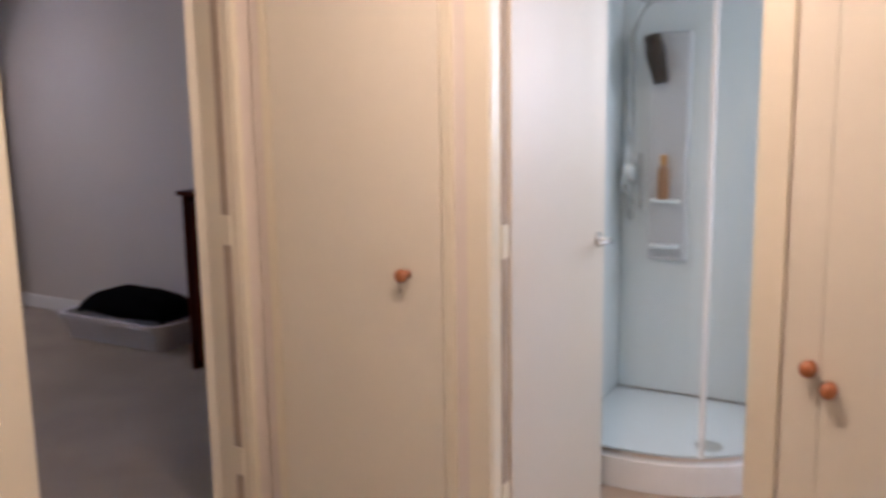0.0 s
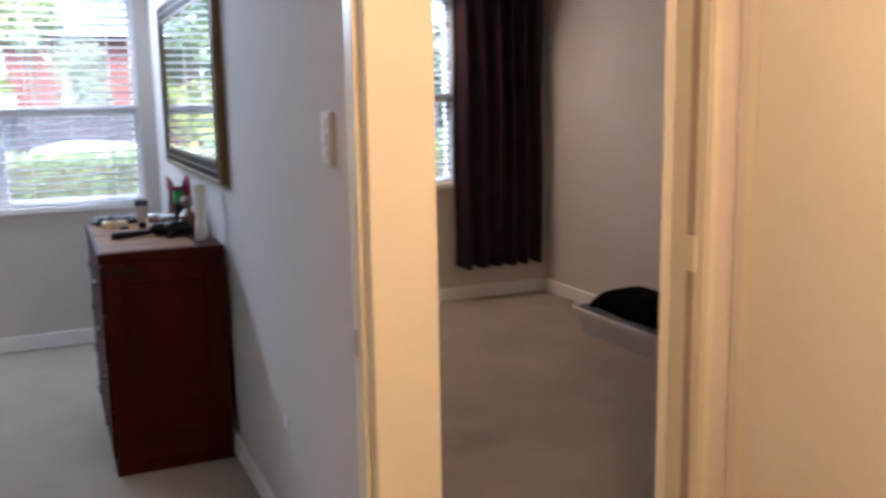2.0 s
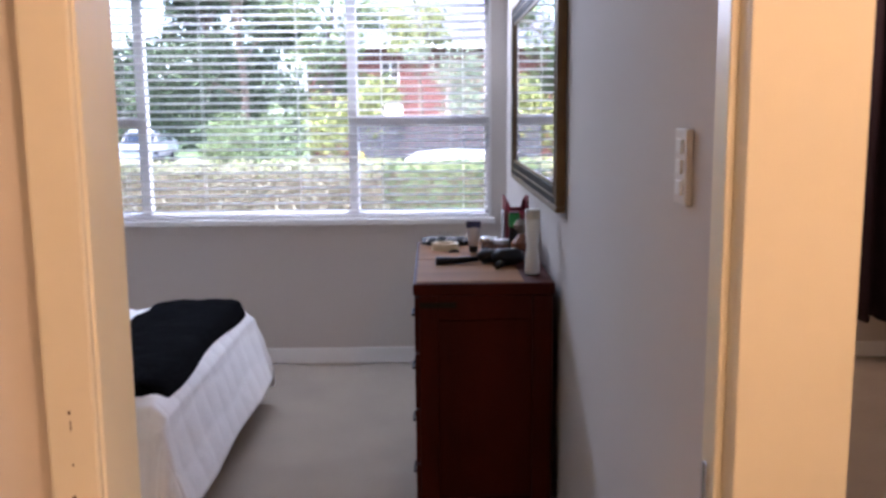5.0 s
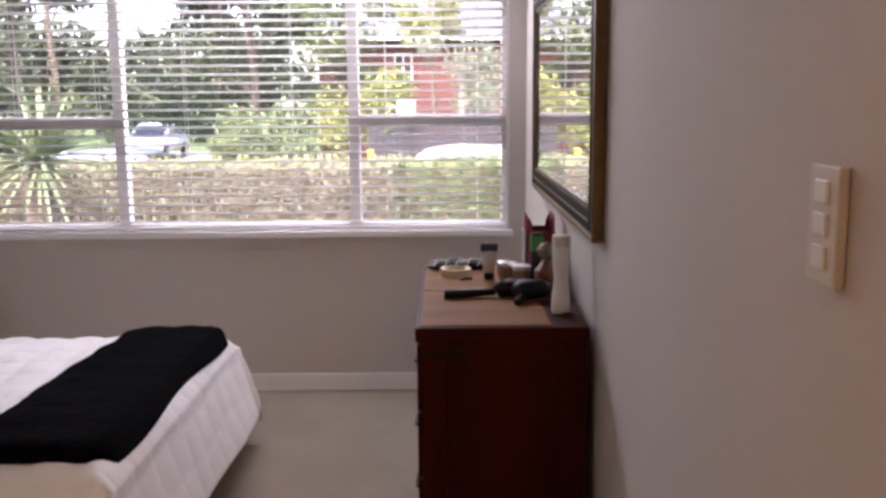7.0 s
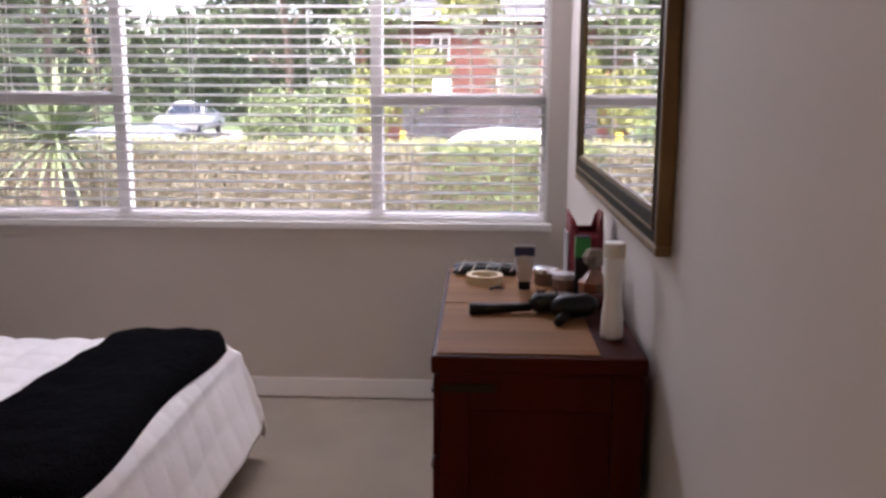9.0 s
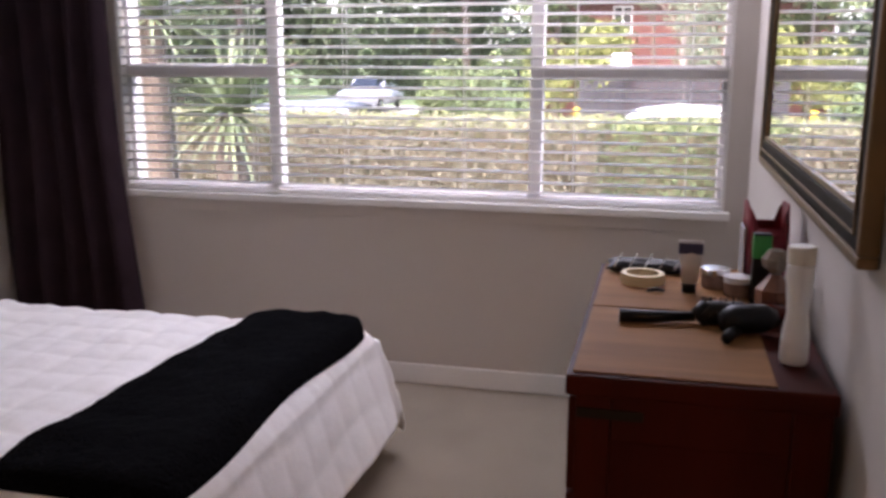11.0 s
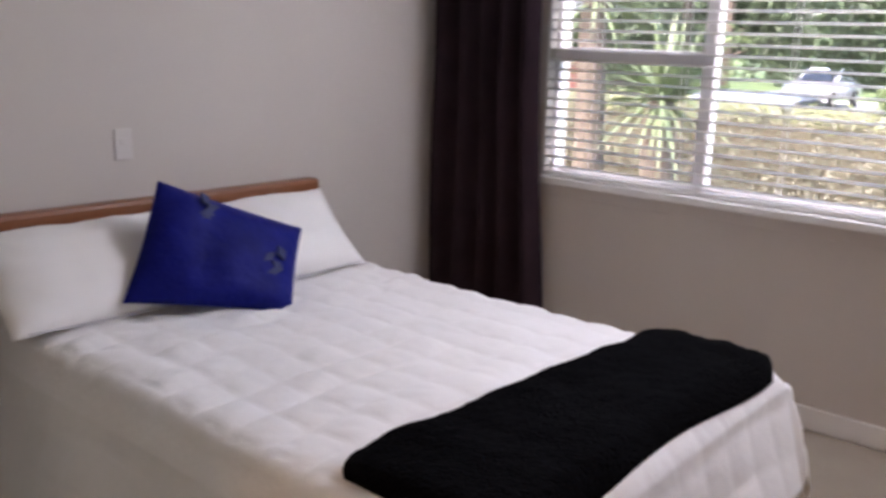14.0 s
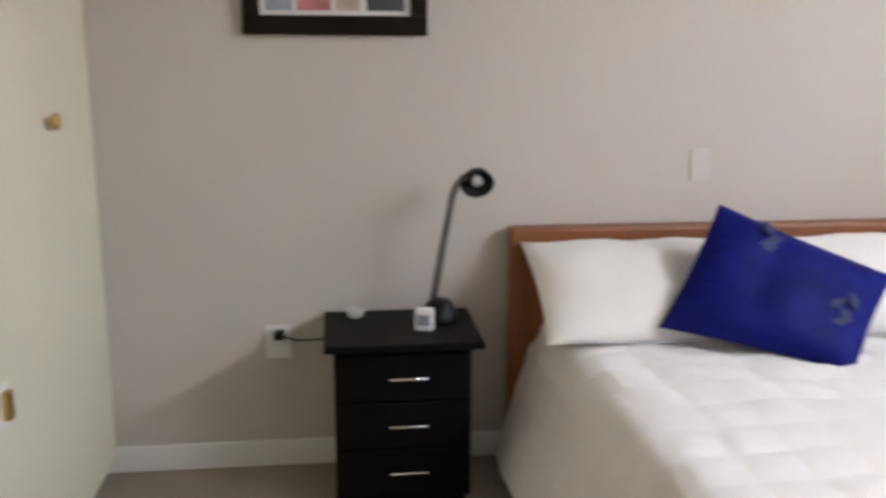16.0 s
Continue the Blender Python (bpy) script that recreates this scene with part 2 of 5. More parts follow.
M_GREYPL = mat("frosted_grey_plastic", (0.58, 0.57, 0.58), 0.4, var=0.08)
M_GOLD = mat("old_gold_frame", (0.15, 0.085, 0.03), 0.45, metal=0.3, var=0.3, scale=12, bump=0.3, bscale=70)
M_DARKFRAME = mat("black_frame_lacquer", (0.016, 0.012, 0.008), 0.55, var=0.3, spec=0.05)
M_SHADOWGAP = mat("shaded_door_gap", (0.42, 0.35, 0.26), 0.8, var=0.2)
mm = bpy.data.materials.new("mirror_silver")
mm.use_nodes = True
mb = mm.node_tree.nodes["Principled BSDF"]
mb.inputs["Metallic"].default_value, mb.inputs["Roughness"].default_value = 1.0, 0.015
mb.inputs["Base Color"].default_value = (0.92, 0.93, 0.93, 1)
M_MIRROR = mm

# ---- the shell: floor, walls, ceiling ----
CEIL = 2.42
WIN1 = (-2.885, -0.088, 0.864, 2.19)
WIN2 = (0.45, 2.05, 0.864, 2.19)
D1 = (-0.885, -0.024)
D2 = (0.137, 0.897)
YB0, YB1 = -4.044, -3.92
XR = 2.79
XW = -3.535
XH = 1.0
setting("floor", one_box(-3.75, 3.0, -7.4, 0.0, -0.12, 0.0), M_CARPET, "beige loop pile carpet with faint worn stains", "carpet")
setting("ceiling", one_box(-3.75, 3.0, -7.4, 0.22, CEIL, CEIL + 0.12), M_CEIL, "plain white painted ceiling", "ceiling")
setting("wall_north", slab_with_holes("y", 0.0, 0.2, XW - 0.2, 2.99, -0.12, CEIL, [WIN1, WIN2]), M_WALL, "grey beige painted wall with two wide windows", "wall")
setting("wall_west", slab_with_holes("x", XW - 0.2, XW, -7.4, 0.0, 0.0, CEIL, []), M_WALL, "grey beige painted bedroom wall", "wall")
setting("wall_between_bedrooms", slab_with_holes("x", 0.0, 0.11, YB1, 0.0, 0.0, CEIL, []), M_WALL, "grey beige painted wall between the bedrooms", "wall")
setting("wall_bedroom_doors", slab_with_holes("y", YB0 + 0.012, YB1, XW, XH + 0.12, 0.0, CEIL, [(D1[0] - 0.03, D1[1] + 0.03, 0.0, 2.05), (D2[0] - 0.03, D2[1] + 0.03, 0.0, 2.05)]), M_HALLWALL, "cream painted hall wall with two doorways", "wall")
setting("wall_bedroom_2_south", slab_with_holes("y", YB0, YB1, XH + 0.12, XR + 0.2, 0.0, CEIL, []), M_WALL, "painted wall of the second bedroom", "wall")
setting("wall_east", slab_with_holes("x", XR, XR + 0.2, -7.4, 0.0, 0.0, CEIL, [(-6.25, -5.65, 1.15, 2.05)]), M_WALL, "grey beige painted wall of the second bedroom", "wall")
BATH = (-5.58, -4.89)
CUP = (-4.735, -4.12)
setting("wall_hall_east", slab_with_holes("x", XH, XH + 0.1, -7.4, YB0, 0.0, CEIL, [(BATH[0] - 0.03, BATH[1] + 0.03, 0.0, 2.05)]), M_HALLWALL, "cream painted hall wall with the bathroom doorway", "wall")
setting("wall_hall_west", slab_with_holes("x", -1.75, -1.65, -7.4, YB0, 0.0, CEIL, []), M_HALLWALL, "cream painted hall wall", "wall")
setting("wall_hall_south", slab_with_holes("y", -7.4, -7.3, -1.65, XR, 0.0, CEIL, []), M_HALLWALL, "cream painted end wall of the hall", "wall")
setting("floor_bathroom", one_box(XH + 0.02, XR, -6.3, -4.62, 0.001, 0.006), M_TILE, "brown vinyl bathroom floor", "floor")
setting("wall_bathroom_north", slab_with_holes("y", -4.62, -4.56, XH + 0.1, XR, 0.0, CEIL, []), M_WHITE, "white lined bathroom wall", "wall")
setting("wall_bathroom_south", slab_with_holes("y", -6.36, -6.3, XH + 0.1, XR, 0.0, CEIL, []), M_WHITE, "white bathroom wall", "wall")


def skirting(name, x0, x1, y0, y1):
    setting(name, one_box(x0, x1, y0, y1, 0.0, 0.095, bevel=0.006), M_WHITE, "white painted timber skirting board", "skirting board")


skirting("baseboard_north", XW + 0.001, -0.002, -0.018, -0.001)
skirting("baseboard_west", XW + 0.001, XW + 0.019, YB1 + 0.02, -0.02)
skirting("baseboard_between", -0.018, -0.001, YB1 + 0.03, -0.02)
skirting("baseboard_bedroom_2_north", 0.112, XR - 0.001, -0.018, -0.001)
skirting("baseboard_bedroom_2_east", XR - 0.018, XR - 0.001, YB1 + 0.02, -0.02)

# ---- door frames and doors ----
def door_frame(name, axis, a0, a1, u0, u1, label, hall_side):
    """Jambs, head, stops and architraves of a doorway; the hall lies at a0 or a1."""
    P = (lambda a, b, u, v: (u, v, a, b)) if axis == "y" else (lambda a, b, u, v: (a, b, u, v))
    t = thing(name, ((u0 + u1) / 2, a0, 0) if axis == "y" else (a0, (u0 + u1) / 2, 0), label, "door frame", kind="structure")
    for ua, ub in ((u0 - 0.03, u0), (u1, u1 + 0.03)):
        part("jamb", one_box(*P(a0 - 0.006, a1 + 0.006, ua, ub), 0, 2.08, bevel=0.004), M_TRIM, t)
    part("head", one_box(*P(a0 - 0.005, a1 + 0.005, u0, u1), 2.02, 2.08, bevel=0.003), M_TRIM, t)
    return t


frame_1 = door_frame("door_frame_1", "y", YB0, YB1, D1[0], D1[1], "cream gloss painted timber door frame", "a0")
frame_2 = door_frame("door_frame_2", "y", YB0, YB1, D2[0], D2[1], "cream gloss painted timber door frame with hinges", "a0")
frame_3 = door_frame("door_frame_3", "x", XH, XH + 0.1, BATH[0], BATH[1], "cream gloss painted bathroom door frame", "a0")
# paint chipped off along the edge of the left jamb
M_CHIP = mat("bare_chipped_wood", (0.12, 0.06, 0.025), 0.8, var=0.3, scale=60)
for z, w, h in ((1.035, 0.003, 0.005), (1.012, 0.0015, 0.014), (0.915, 0.005, 0.005), (0.962, 0.002, 0.004)):
    part("paint_chip", one_box(D1[0] - 0.038 - w, D1[0] - 0.038, YB0 - 0.0188, YB0 - 0.017, z + 0.045, z + h + 0.045, bevel=0.0003), M_CHIP, frame_1, "chipped paint showing bare wood")
# the broad post between the two bedroom doorways
part("post_board", one_box(D1[1] + 0.001, D2[0] - 0.001, YB0 - 0.012, YB0 + 0.01, 0, 2.1, bevel=0.004), M_TRIM, frame_1, "broad flat cover board of the post")
part("bead", one_box(D1[1] - 0.012, D1[1] + 0.012, YB0 + 0.03, YB0 + 0.05, 0, 2.02, bevel=0.004), M_TRIM, frame_1)
part("architrave", one_box(D1[0] - 0.072, D1[0] - 0.004, YB0 - 0.018, YB0 + 0.01, 0, 2.1, bevel=0.005), M_TRIM, frame_1)
part("strike_plate", one_box(D1[1] - 0.0035, D1[1] + 0.001, YB1 - 0.03, YB1 - 0.008, 0.88, 0.95, bevel=0.001), M_CHROME, frame_1, "small steel strike plate")
part("architrave", one_box(D2[1] + 0.004, XH - 0.075, YB0 - 0.018, YB0 + 0.01, 0, 2.1, bevel=0.005), M_TRIM, frame_2)
part("architrave", one_box(XH - 0.016, XH + 0.01, BATH[1] + 0.004, BATH[1] + 0.075, 0, 2.1, bevel=0.005), M_TRIM, frame_3)
part("architrave", one_box(XH - 0.016, XH + 0.01, BATH[0] - 0.075, BATH[0] - 0.004, 0, 2.1, bevel=0.005), M_TRIM, frame_3)


def hinge(parent, x0, x1, y0, y1, z):
    part("hinge", one_box(x0, x1, y0, y1, z, z + 0.095, bevel=0.002), M_TRIM, parent, "hinge painted over in cream")


def leaf(name, hx, hy, ang, width, material, label, thick=0.036):
    """A plain flush door hung at (hx, hy), its leaf pointing along ang degrees from +x."""
    d = thing(name, (hx, hy, 0.0), label, "door")
    m = Matrix.Translation((hx, hy, 0)) @ Matrix.Rotation(radians(ang), 4, 'Z')
    bm = one_box(0.004, width, -thick / 2, thick / 2, 0.012, 2.01, bevel=0.003)
    bmesh.ops.transform(bm, matrix=m, verts=bm.verts[:])
    part("leaf", bm, material, d)
    return d, m


def handle_at(d, m, u, side, z, material):
    bm = lathe(bmesh.new(), 0, 0, [(0.026, 0), (0.026, 0.006), (0.010, 0.009), (0.009, 0.045), (0.012, 0.05)], 16)
    bmesh.ops.transform(bm, matrix=m @ Matrix.Translation((u, side * 0.018, z)) @ Matrix.Rotation(radians(-90 * side), 4, 'X'), verts=bm.verts[:])
    part("rose", bm, material, d, "round metal rose", True)
    bm = tube(bmesh.new(), [(u, side * 0.06, z), (u - 0.03, side * 0.066, z), (u - 0.10, side * 0.062, z)], [0.010, 0.009, 0.007], 10)
    bmesh.ops.transform(bm, matrix=m, verts=bm.verts[:])
    part("lever", bm, material, d, "metal lever handle", True)


# bedroom 2 door, folded back past square
door2, m2 = leaf("door_2", D2[1] - 0.004, YB1 + 0.02, 46, 0.735, M_DOOR, "cream painted flush door standing wide open")
# bathroom door, open into the bathroom
door3, m3 = leaf("door_3", XH + 0.085, BATH[1] + 0.005, -3.0, 0.66, M_DOOR3, "white painted flush bathroom door standing open")
handle_at(door3, m3, 0.605, -1, 0.975, M_CHROME)
# shade in the hinge rebates, put in as darker coloured strips
part("gap_strip", one_box(D2[1] - 0.004, D2[1] + 0.001, YB0 + 0.03, YB0 + 0.06, 0.0, 2.02), M_SHADOWGAP, frame_2, "hinge rebate strip coloured darker as shade")
part("gap_strip", one_box(XH + 0.05, XH + 0.08, BATH[1] - 0.004, BATH[1] + 0.001, 0.0, 2.02), M_SHADOWGAP, frame_3, "hinge rebate strip coloured darker as shade")
for z in (0.24, 1.008, 1.77):
    hinge(frame_2, D2[1] - 0.007, D2[1] + 0.001, YB0 + 0.025, YB0 + 0.065, z)
    hinge(frame_3, XH + 0.045, XH + 0.085, BATH[1] - 0.007, BATH[1] + 0.001, z)


def wood_knob(parent, x, y, z):
    bm = lathe(bmesh.new(), 0, 0, [(0.014, 0), (0.011, 0.012), (0.016, 0.02), (0.021, 0.032), (0.019, 0.042), (0.010, 0.048)], 18)
    bmesh.ops.transform(bm, matrix=Matrix.Translation((x, y, z)) @ Matrix.Rotation(radians(-90), 4, 'Y'), verts=bm.verts[:])
    part("knob", bm, M_KNOB, parent, "turned orange pine knob", True)


cup = thing("hall_cupboard", (XH, -4.5, 0), "cream painted hall cupboard with one flush door", "cupboard")
part("door", one_box(XH - 0.014, XH + 0.004, CUP[0] + 0.005, CUP[1] - 0.005, 0.06, 2.0, bevel=0.004), M_DOOR, cup)
part("jamb", one_box(XH - 0.01, XH + 0.004, CUP[0] - 0.035, CUP[0], 0, 2.05, bevel=0.003), M_TRIM, cup)
part("jamb", one_box(XH - 0.01, XH + 0.004, CUP[1], CUP[1] + 0.035, 0, 2.05, bevel=0.003), M_TRIM, cup)
wood_knob(cup, XH - 0.014, -4.615, 0.953)
cup2 = thing("double_cupboard", (XH, -6.0, 0), "cream painted double cupboard with wooden knobs", "cupboard")
part("door", one_box(XH - 0.016, XH + 0.004, -5.7435, -5.665, 0.06, 2.0, bevel=0.0015), M_DOOR, cup2)
part("door", one_box(XH - 0.016, XH + 0.004, -6.45, -5.7445, 0.06, 2.0, bevel=0.0015), M_DOOR, cup2)
wood_knob(cup2, XH - 0.016, -5.722, 0.835)
wood_knob(cup2, XH - 0.016, -5.768, 0.79)

# ---- windows and blinds ----
def window(name, w, mull, transoms, label):
    x0, x1, z0, z1 = w
    t = thing(name, ((x0 + x1) / 2, 0.1, z0), label, "window", kind="structure")
    ya, yb = 0.055, 0.105
    for a, b in ((x0, x0 + 0.035), (x1 - 0.035, x1)):
        part("stile", one_box(a, b, ya, yb, z0, z1, bevel=0.004), M_ALU, t)
    part("bottom_rail", one_box(x0 + 0.035, x1 - 0.035, ya, yb, z0, z0 + 0.035, bevel=0.004), M_ALU, t)
    part("top_rail", one_box(x0 + 0.035, x1 - 0.035, ya, yb, z1 - 0.035, z1, bevel=0.004), M_ALU, t)
    for m in mull:
        part("mullion", one_box(m - 0.028, m + 0.028, ya - 0.006, yb + 0.006, z0 + 0.035, z1 - 0.035, bevel=0.004), M_ALU, t)
    for a, b, z in transoms:
        part("transom", one_box(a, b, ya - 0.003, yb + 0.003, z - 0.03, z + 0.03, bevel=0.004), M_ALU, t)
    xs = [x0 + 0.035, *mull, x1 - 0.035]
    for a, b in zip(xs, xs[1:]):
        p = part("pane", one_box(a + 0.003, b - 0.003, 0.078, 0.082, z0 + 0.03, z1 - 0.03), M_GLASS, t)
        p.visible_shadow = False
    for a in (x0 + 0.0005, x1 - 0.0125):
        part("reveal_lining", one_box(a, a + 0.012, 0.001, 0.054, z0 + 0.006, z1 - 0.002, bevel=0.002), M_WHITE, t, "white painted reveal lining")
    part("sill", one_box(x0 - 0.03, x1 + 0.02, -0.045, 0.055, z0 - 0.03, z0 + 0.004, bevel=0.006), M_WHITE, t, "white painted sill board")
    part("apron", one_box(x0 - 0.02, x1 + 0.015, -0.014, -0.001, z0 - 0.085, z0 - 0.031, bevel=0.003), M_WALL, t, "painted timber apron under the sill")
    return t


win1 = window("window_1", WIN1, (-2.111, -0.89), ((-2.85, -2.139, 1.434), (-0.862, -0.123, 1.434)), "wide white framed window with three lights")
win2 = window("window_2", WIN2, (1.25,), ((1.278, 2.015, 1.475),), "white framed window beside a dark curtain")


def slat_mesh(length, tilt):
    bm = bmesh.new()
    n, w = 6, 0.05
    for zz in (0.0, -0.0045):
        for k in range(n + 1):
            v = (k / n - 0.5) * w
            z = 0.005 * (1 - (2 * v / w) ** 2) + zz
            c, s = math.cos(tilt), math.sin(tilt)
            for x in (-length / 2, length / 2):
                bm.verts.new((x, v * c - z * s, v * s + z * c))
    bm.verts.ensure_lookup_table()
    V = bm.verts
    o = 2 * (n + 1)
    for k in range(n):
        a = 2 * k
        bm.faces.new((V[a], V[a + 1], V[a + 3], V[a + 2]))
        bm.faces.new((V[o + a], V[o + a + 2], V[o + a + 3], V[o + a + 1]))
    bm.faces.new((V[0], V[o], V[o + 1], V[1]))
    bm.faces.new((V[2 * n], V[2 * n + 1], V[o + 2 * n + 1], V[o + 2 * n]))
    for s_ in (0, 1):
        for k in range(n):
            q = (V[2 * k + s_], V[2 * k + 2 + s_], V[o + 2 * k + 2 + s_], V[o + 2 * k + s_])
            bm.faces.new(q if s_ else tuple(reversed(q)))
    bmesh.ops.recalc_face_normals(bm, faces=bm.faces[:])
    me = bpy.data.meshes.new("slat")
    bm.to_mesh(me)
    bm.free()
    me.materials.append(M_SLAT)
    me.shade_smooth()
    return me


def blind(w, tilt, cords, label):
    x0, x1, z0, z1 = w
    c = ((x0 + x1) / 2, 0.02, z0)
    t = thing("venetian_blind", c, label, "blind", "venetian blinds")
    L = x1 - x0 - 0.034
    me = slat_mesh(L, radians(tilt))
    z, k = z0 + 0.05, 0
    rnd = random.Random(4)
    while z < z1 - 0.06:
        o = new("slat", me)
        o.parent = t
        o.location = (0, 0.002 * rnd.uniform(-1, 1), z - z0)
        o.rotation_euler = (radians(rnd.uniform(-1.5, 1.5)), radians(rnd.uniform(-0.05, 0.05)), 0)
        z += 0.0447
    part("bottom_rail", one_box(c[0] - L / 2, c[0] + L / 2, -0.004, 0.044, z0 + 0.008, z0 + 0.024, bevel=0.003), M_SLAT, t)
    part("headrail", one_box(c[0] - L / 2, c[0] + L / 2, -0.01, 0.05, z1 - 0.055, z1 - 0.002, bevel=0.003), M_SLAT, t)
    for x in cords:
        bm = bmesh.new()
        for y in (-0.006, 0.046):
            tube(bm, [(x, y, z0 + 0.02), (x, y, z1 - 0.03)], 0.0016, 5)
        part("ladder_cord", bm, M_SLAT, t)
    return t


blind(WIN1, -3.0, (-2.62, -2.2, -1.75, -1.2, -0.72, -0.25), "white venetian blind lowered with open slats")
blind(WIN2, -3.0, (0.6, 1.1, 1.6, 1.95), "white venetian blind lowered with open slats")


def curtain(x0, x1, y, z0, z1, folds, label, flare=0.0, seed=1):
    t = thing("curtain", ((x0 + x1) / 2, y, z0), label, "curtain", "dark curtains")
    rnd = random.Random(seed)
    ph = [rnd.uniform(0, 6.28) for _ in range(6)]
    bm = bmesh.new()
    nu, nz = folds * 10, 24
    grid = []
    for j in range(nz + 1):
        v = j / nz
        z = z0 + (z1 - z0) * v
        row = []
        for i in range(nu + 1):
            u = i / nu
            f = math.sin(u * folds * 2 * math.pi + 0.9 * math.sin(u * 7 + ph[0]))
            amp = 0.045 - 0.012 * v + 0.008 * math.sin(u * 13 + ph[1] + 2 * v)
            dx = flare * (1 - v) ** 1.6 * (u ** 2)
            sag = 0.012 * math.sin(u * folds * 2 * math.pi + 1.0) * (1 - v) ** 3
            row.append(bm.verts.new((x0 + (x1 - x0) * u + dx + 0.006 * math.sin(9 * v + 5 * u + ph[2]), y + amp * f, z + sag * (j == 0))))
        grid.append(row)
    for a, b in zip(grid, grid[1:]):
        for i in range(nu):
            bm.faces.new((a[i], a[i + 1], b[i + 1], b[i]))
    ob = part("drape", bm, M_CURTAIN, t, smooth=True)
    so = ob.modifiers.new("thickness", 'SOLIDIFY')
    so.thickness = 0.004
    rod = tube(bmesh.new(), [(x0 - 0.05, y, z1 + 0.02), (x1 + 0.1, y, z1 + 0.02)], 0.014, 12)
    part("rod", rod, M_DARKWOOD, t, "dark curtain rod", True)
    return t


curtain(-3.52, -2.895, -0.1, 0.2, 2.28, 5, "dark brown full length curtain drawn to the side", 0.115, 3)
curtain(2.02, 2.735, -0.09, 0.25, 2.28, 6, "dark brown curtain drawn to the side", 0.0, 8)

# ---- bedroom 1 furniture ----
def bed():
    t = thing("double_bed", (-2.4, -1.58, 0), "double bed with an orange brown wooden headboard and white quilt", "bed")
    yc = -1.58
    part("headboard", one_box(XW + 0.02, XW + 0.065, -2.475, -0.905, 0.32, 0.855, bevel=0.012), M_HEADWOOD, t, "orange brown wooden headboard")
    part("top_rail", one_box(XW + 0.014, XW + 0.085, -2.485, -0.895, 0.79, 0.862, bevel=0.016), M_HEADWOOD, t, "rounded wooden top rail")
    for y in (-2.48, -0.95):
        part("head_post", one_box(XW + 0.012, XW + 0.075, y, y + 0.05, 0, 0.845, bevel=0.01), M_HEADWOOD, t)
    part("base", one_box(-3.44, -1.31, -2.22, -0.93, 0.06, 0.3, bevel=0.015), M_DARKWOOD, t, "dark red brown bed base")
    for x in (-3.3, -1.5):
        for y in (-2.14, -1.03):
            part("leg", lathe(bmesh.new(), x, y, [(0.024, 0.0), (0.03, 0.06)], 12), M_DARKWOOD, t)
    part("mattress", one_box(-3.44, -1.42, -2.30, -0.95, 0.3, 0.5, bevel=0.05), M_PILLOW, t)
    # quilted cover: a draped sheet with stitched squares
    bm = bmesh.new()
    x0, x1, y0, y1, zt = -3.46, -1.35, -2.385, -0.86, 0.538
    drop, cell = 0.40, 0.145
    dropx = 0.32
    rnd = random.Random(5)
    def fold(v, a, b, d, flare=0.12, r=0.09):
        """Position along a draped profile: v runs from a-d to b+d; gives the plan offset and the drop."""
        if a <= v <= b:
            e = min(v - a, b - v)
            return v, (r - math.sqrt(max(0, r * r - (r - e) ** 2)) if e < r else 0.0)
        k = (a - v) if v < a else (v - b)
        out = 0.02 + flare * (k / d) ** 1.2
        return (a - out if v < a else b + out), r + k
    nx, ny = 190, 190
    us = [x0 + (x1 + dropx - x0) * i / nx for i in range(nx + 1)]
    vs = [y0 - drop + (y1 - y0 + 2 * drop) * j / ny for j in range(ny + 1)]
    grid = []
    for u in us:
        row = []
        for v in vs:
            px, dx = fold(u, x0 - 1.0, x1, dropx, 0.085, 0.05)
            py, dy = fold(v, y0, y1, drop, 0.12 if v < y0 else 0.035)
            dz = max(dx, dy) if min(dx, dy) < 0.06 else max(dx, dy)
            if u > x1 and (v < y0 or v > y1):
                # corner hangs as a soft cone
                kx, ky = u - x1, (y0 - v if v < y0 else v - y1)
                k = math.hypot(kx, ky)
                dz = 0.07 + min(k, drop) * 0.80 if v < y0 else 0.05 + min(k, 1.1 * drop) * 0.88
                out = 0.02 + (0.09 if v < y0 else 0.115) * (min(k, drop) / drop)
                a = math.atan2(ky, kx)
                px = x1 + out * math.cos(a)
                py = (y0 - out * math.sin(a)) if v < y0 else (y1 + out * math.sin(a))
            q = abs(math.sin(math.pi * (u + 0.012 * math.sin(v * 9)) / cell)) ** 0.5 * abs(math.sin(math.pi * (v + 0.012 * math.sin(u * 8)) / cell)) ** 0.26
            puff = 0.013 * q + 0.007 * noise.noise((u * 7, v * 7, 1.0)) + 0.005 * abs(noise.noise((u * 16, v * 11, 2.0))) + 0.012 * noise.noise((u * 1.7, v * 1.7, 4.0))
            flat = dz < 0.05
            wr = 0.0
            if u < -2.55:
                wr = 0.020 * abs(noise.noise((u * 9, v * 6, 7.0))) * min(1, (-2.55 - u) * 4)
            z = zt - 0.008 - dz + (puff + wr if flat else 0.004 * q)
            if not flat:
                s = 0.006 * math.sin(9 * u + 7 * v) * min(1.0, dz / 0.25) + puff * 0.45
                if v < y0:
                    py -= s
                elif v > y1:
                    py += s
                if u > x1:
                    px += s
            row.append(bm.verts.new((px, py, max(z, 0.045))))
        grid.append(row)
    for a, b in zip(grid, grid[1:]):
        for j in range(ny):
            bm.faces.new((a[j], b[j], b[j + 1], a[j + 1]))
    o = part("quilt", bm, M_QUILT, t, "white quilted bedspread with stitched squares", True)
    so = o.modifiers.new("thickness", 'SOLIDIFY')
    so.thickness = 0.006
    return t


bed()


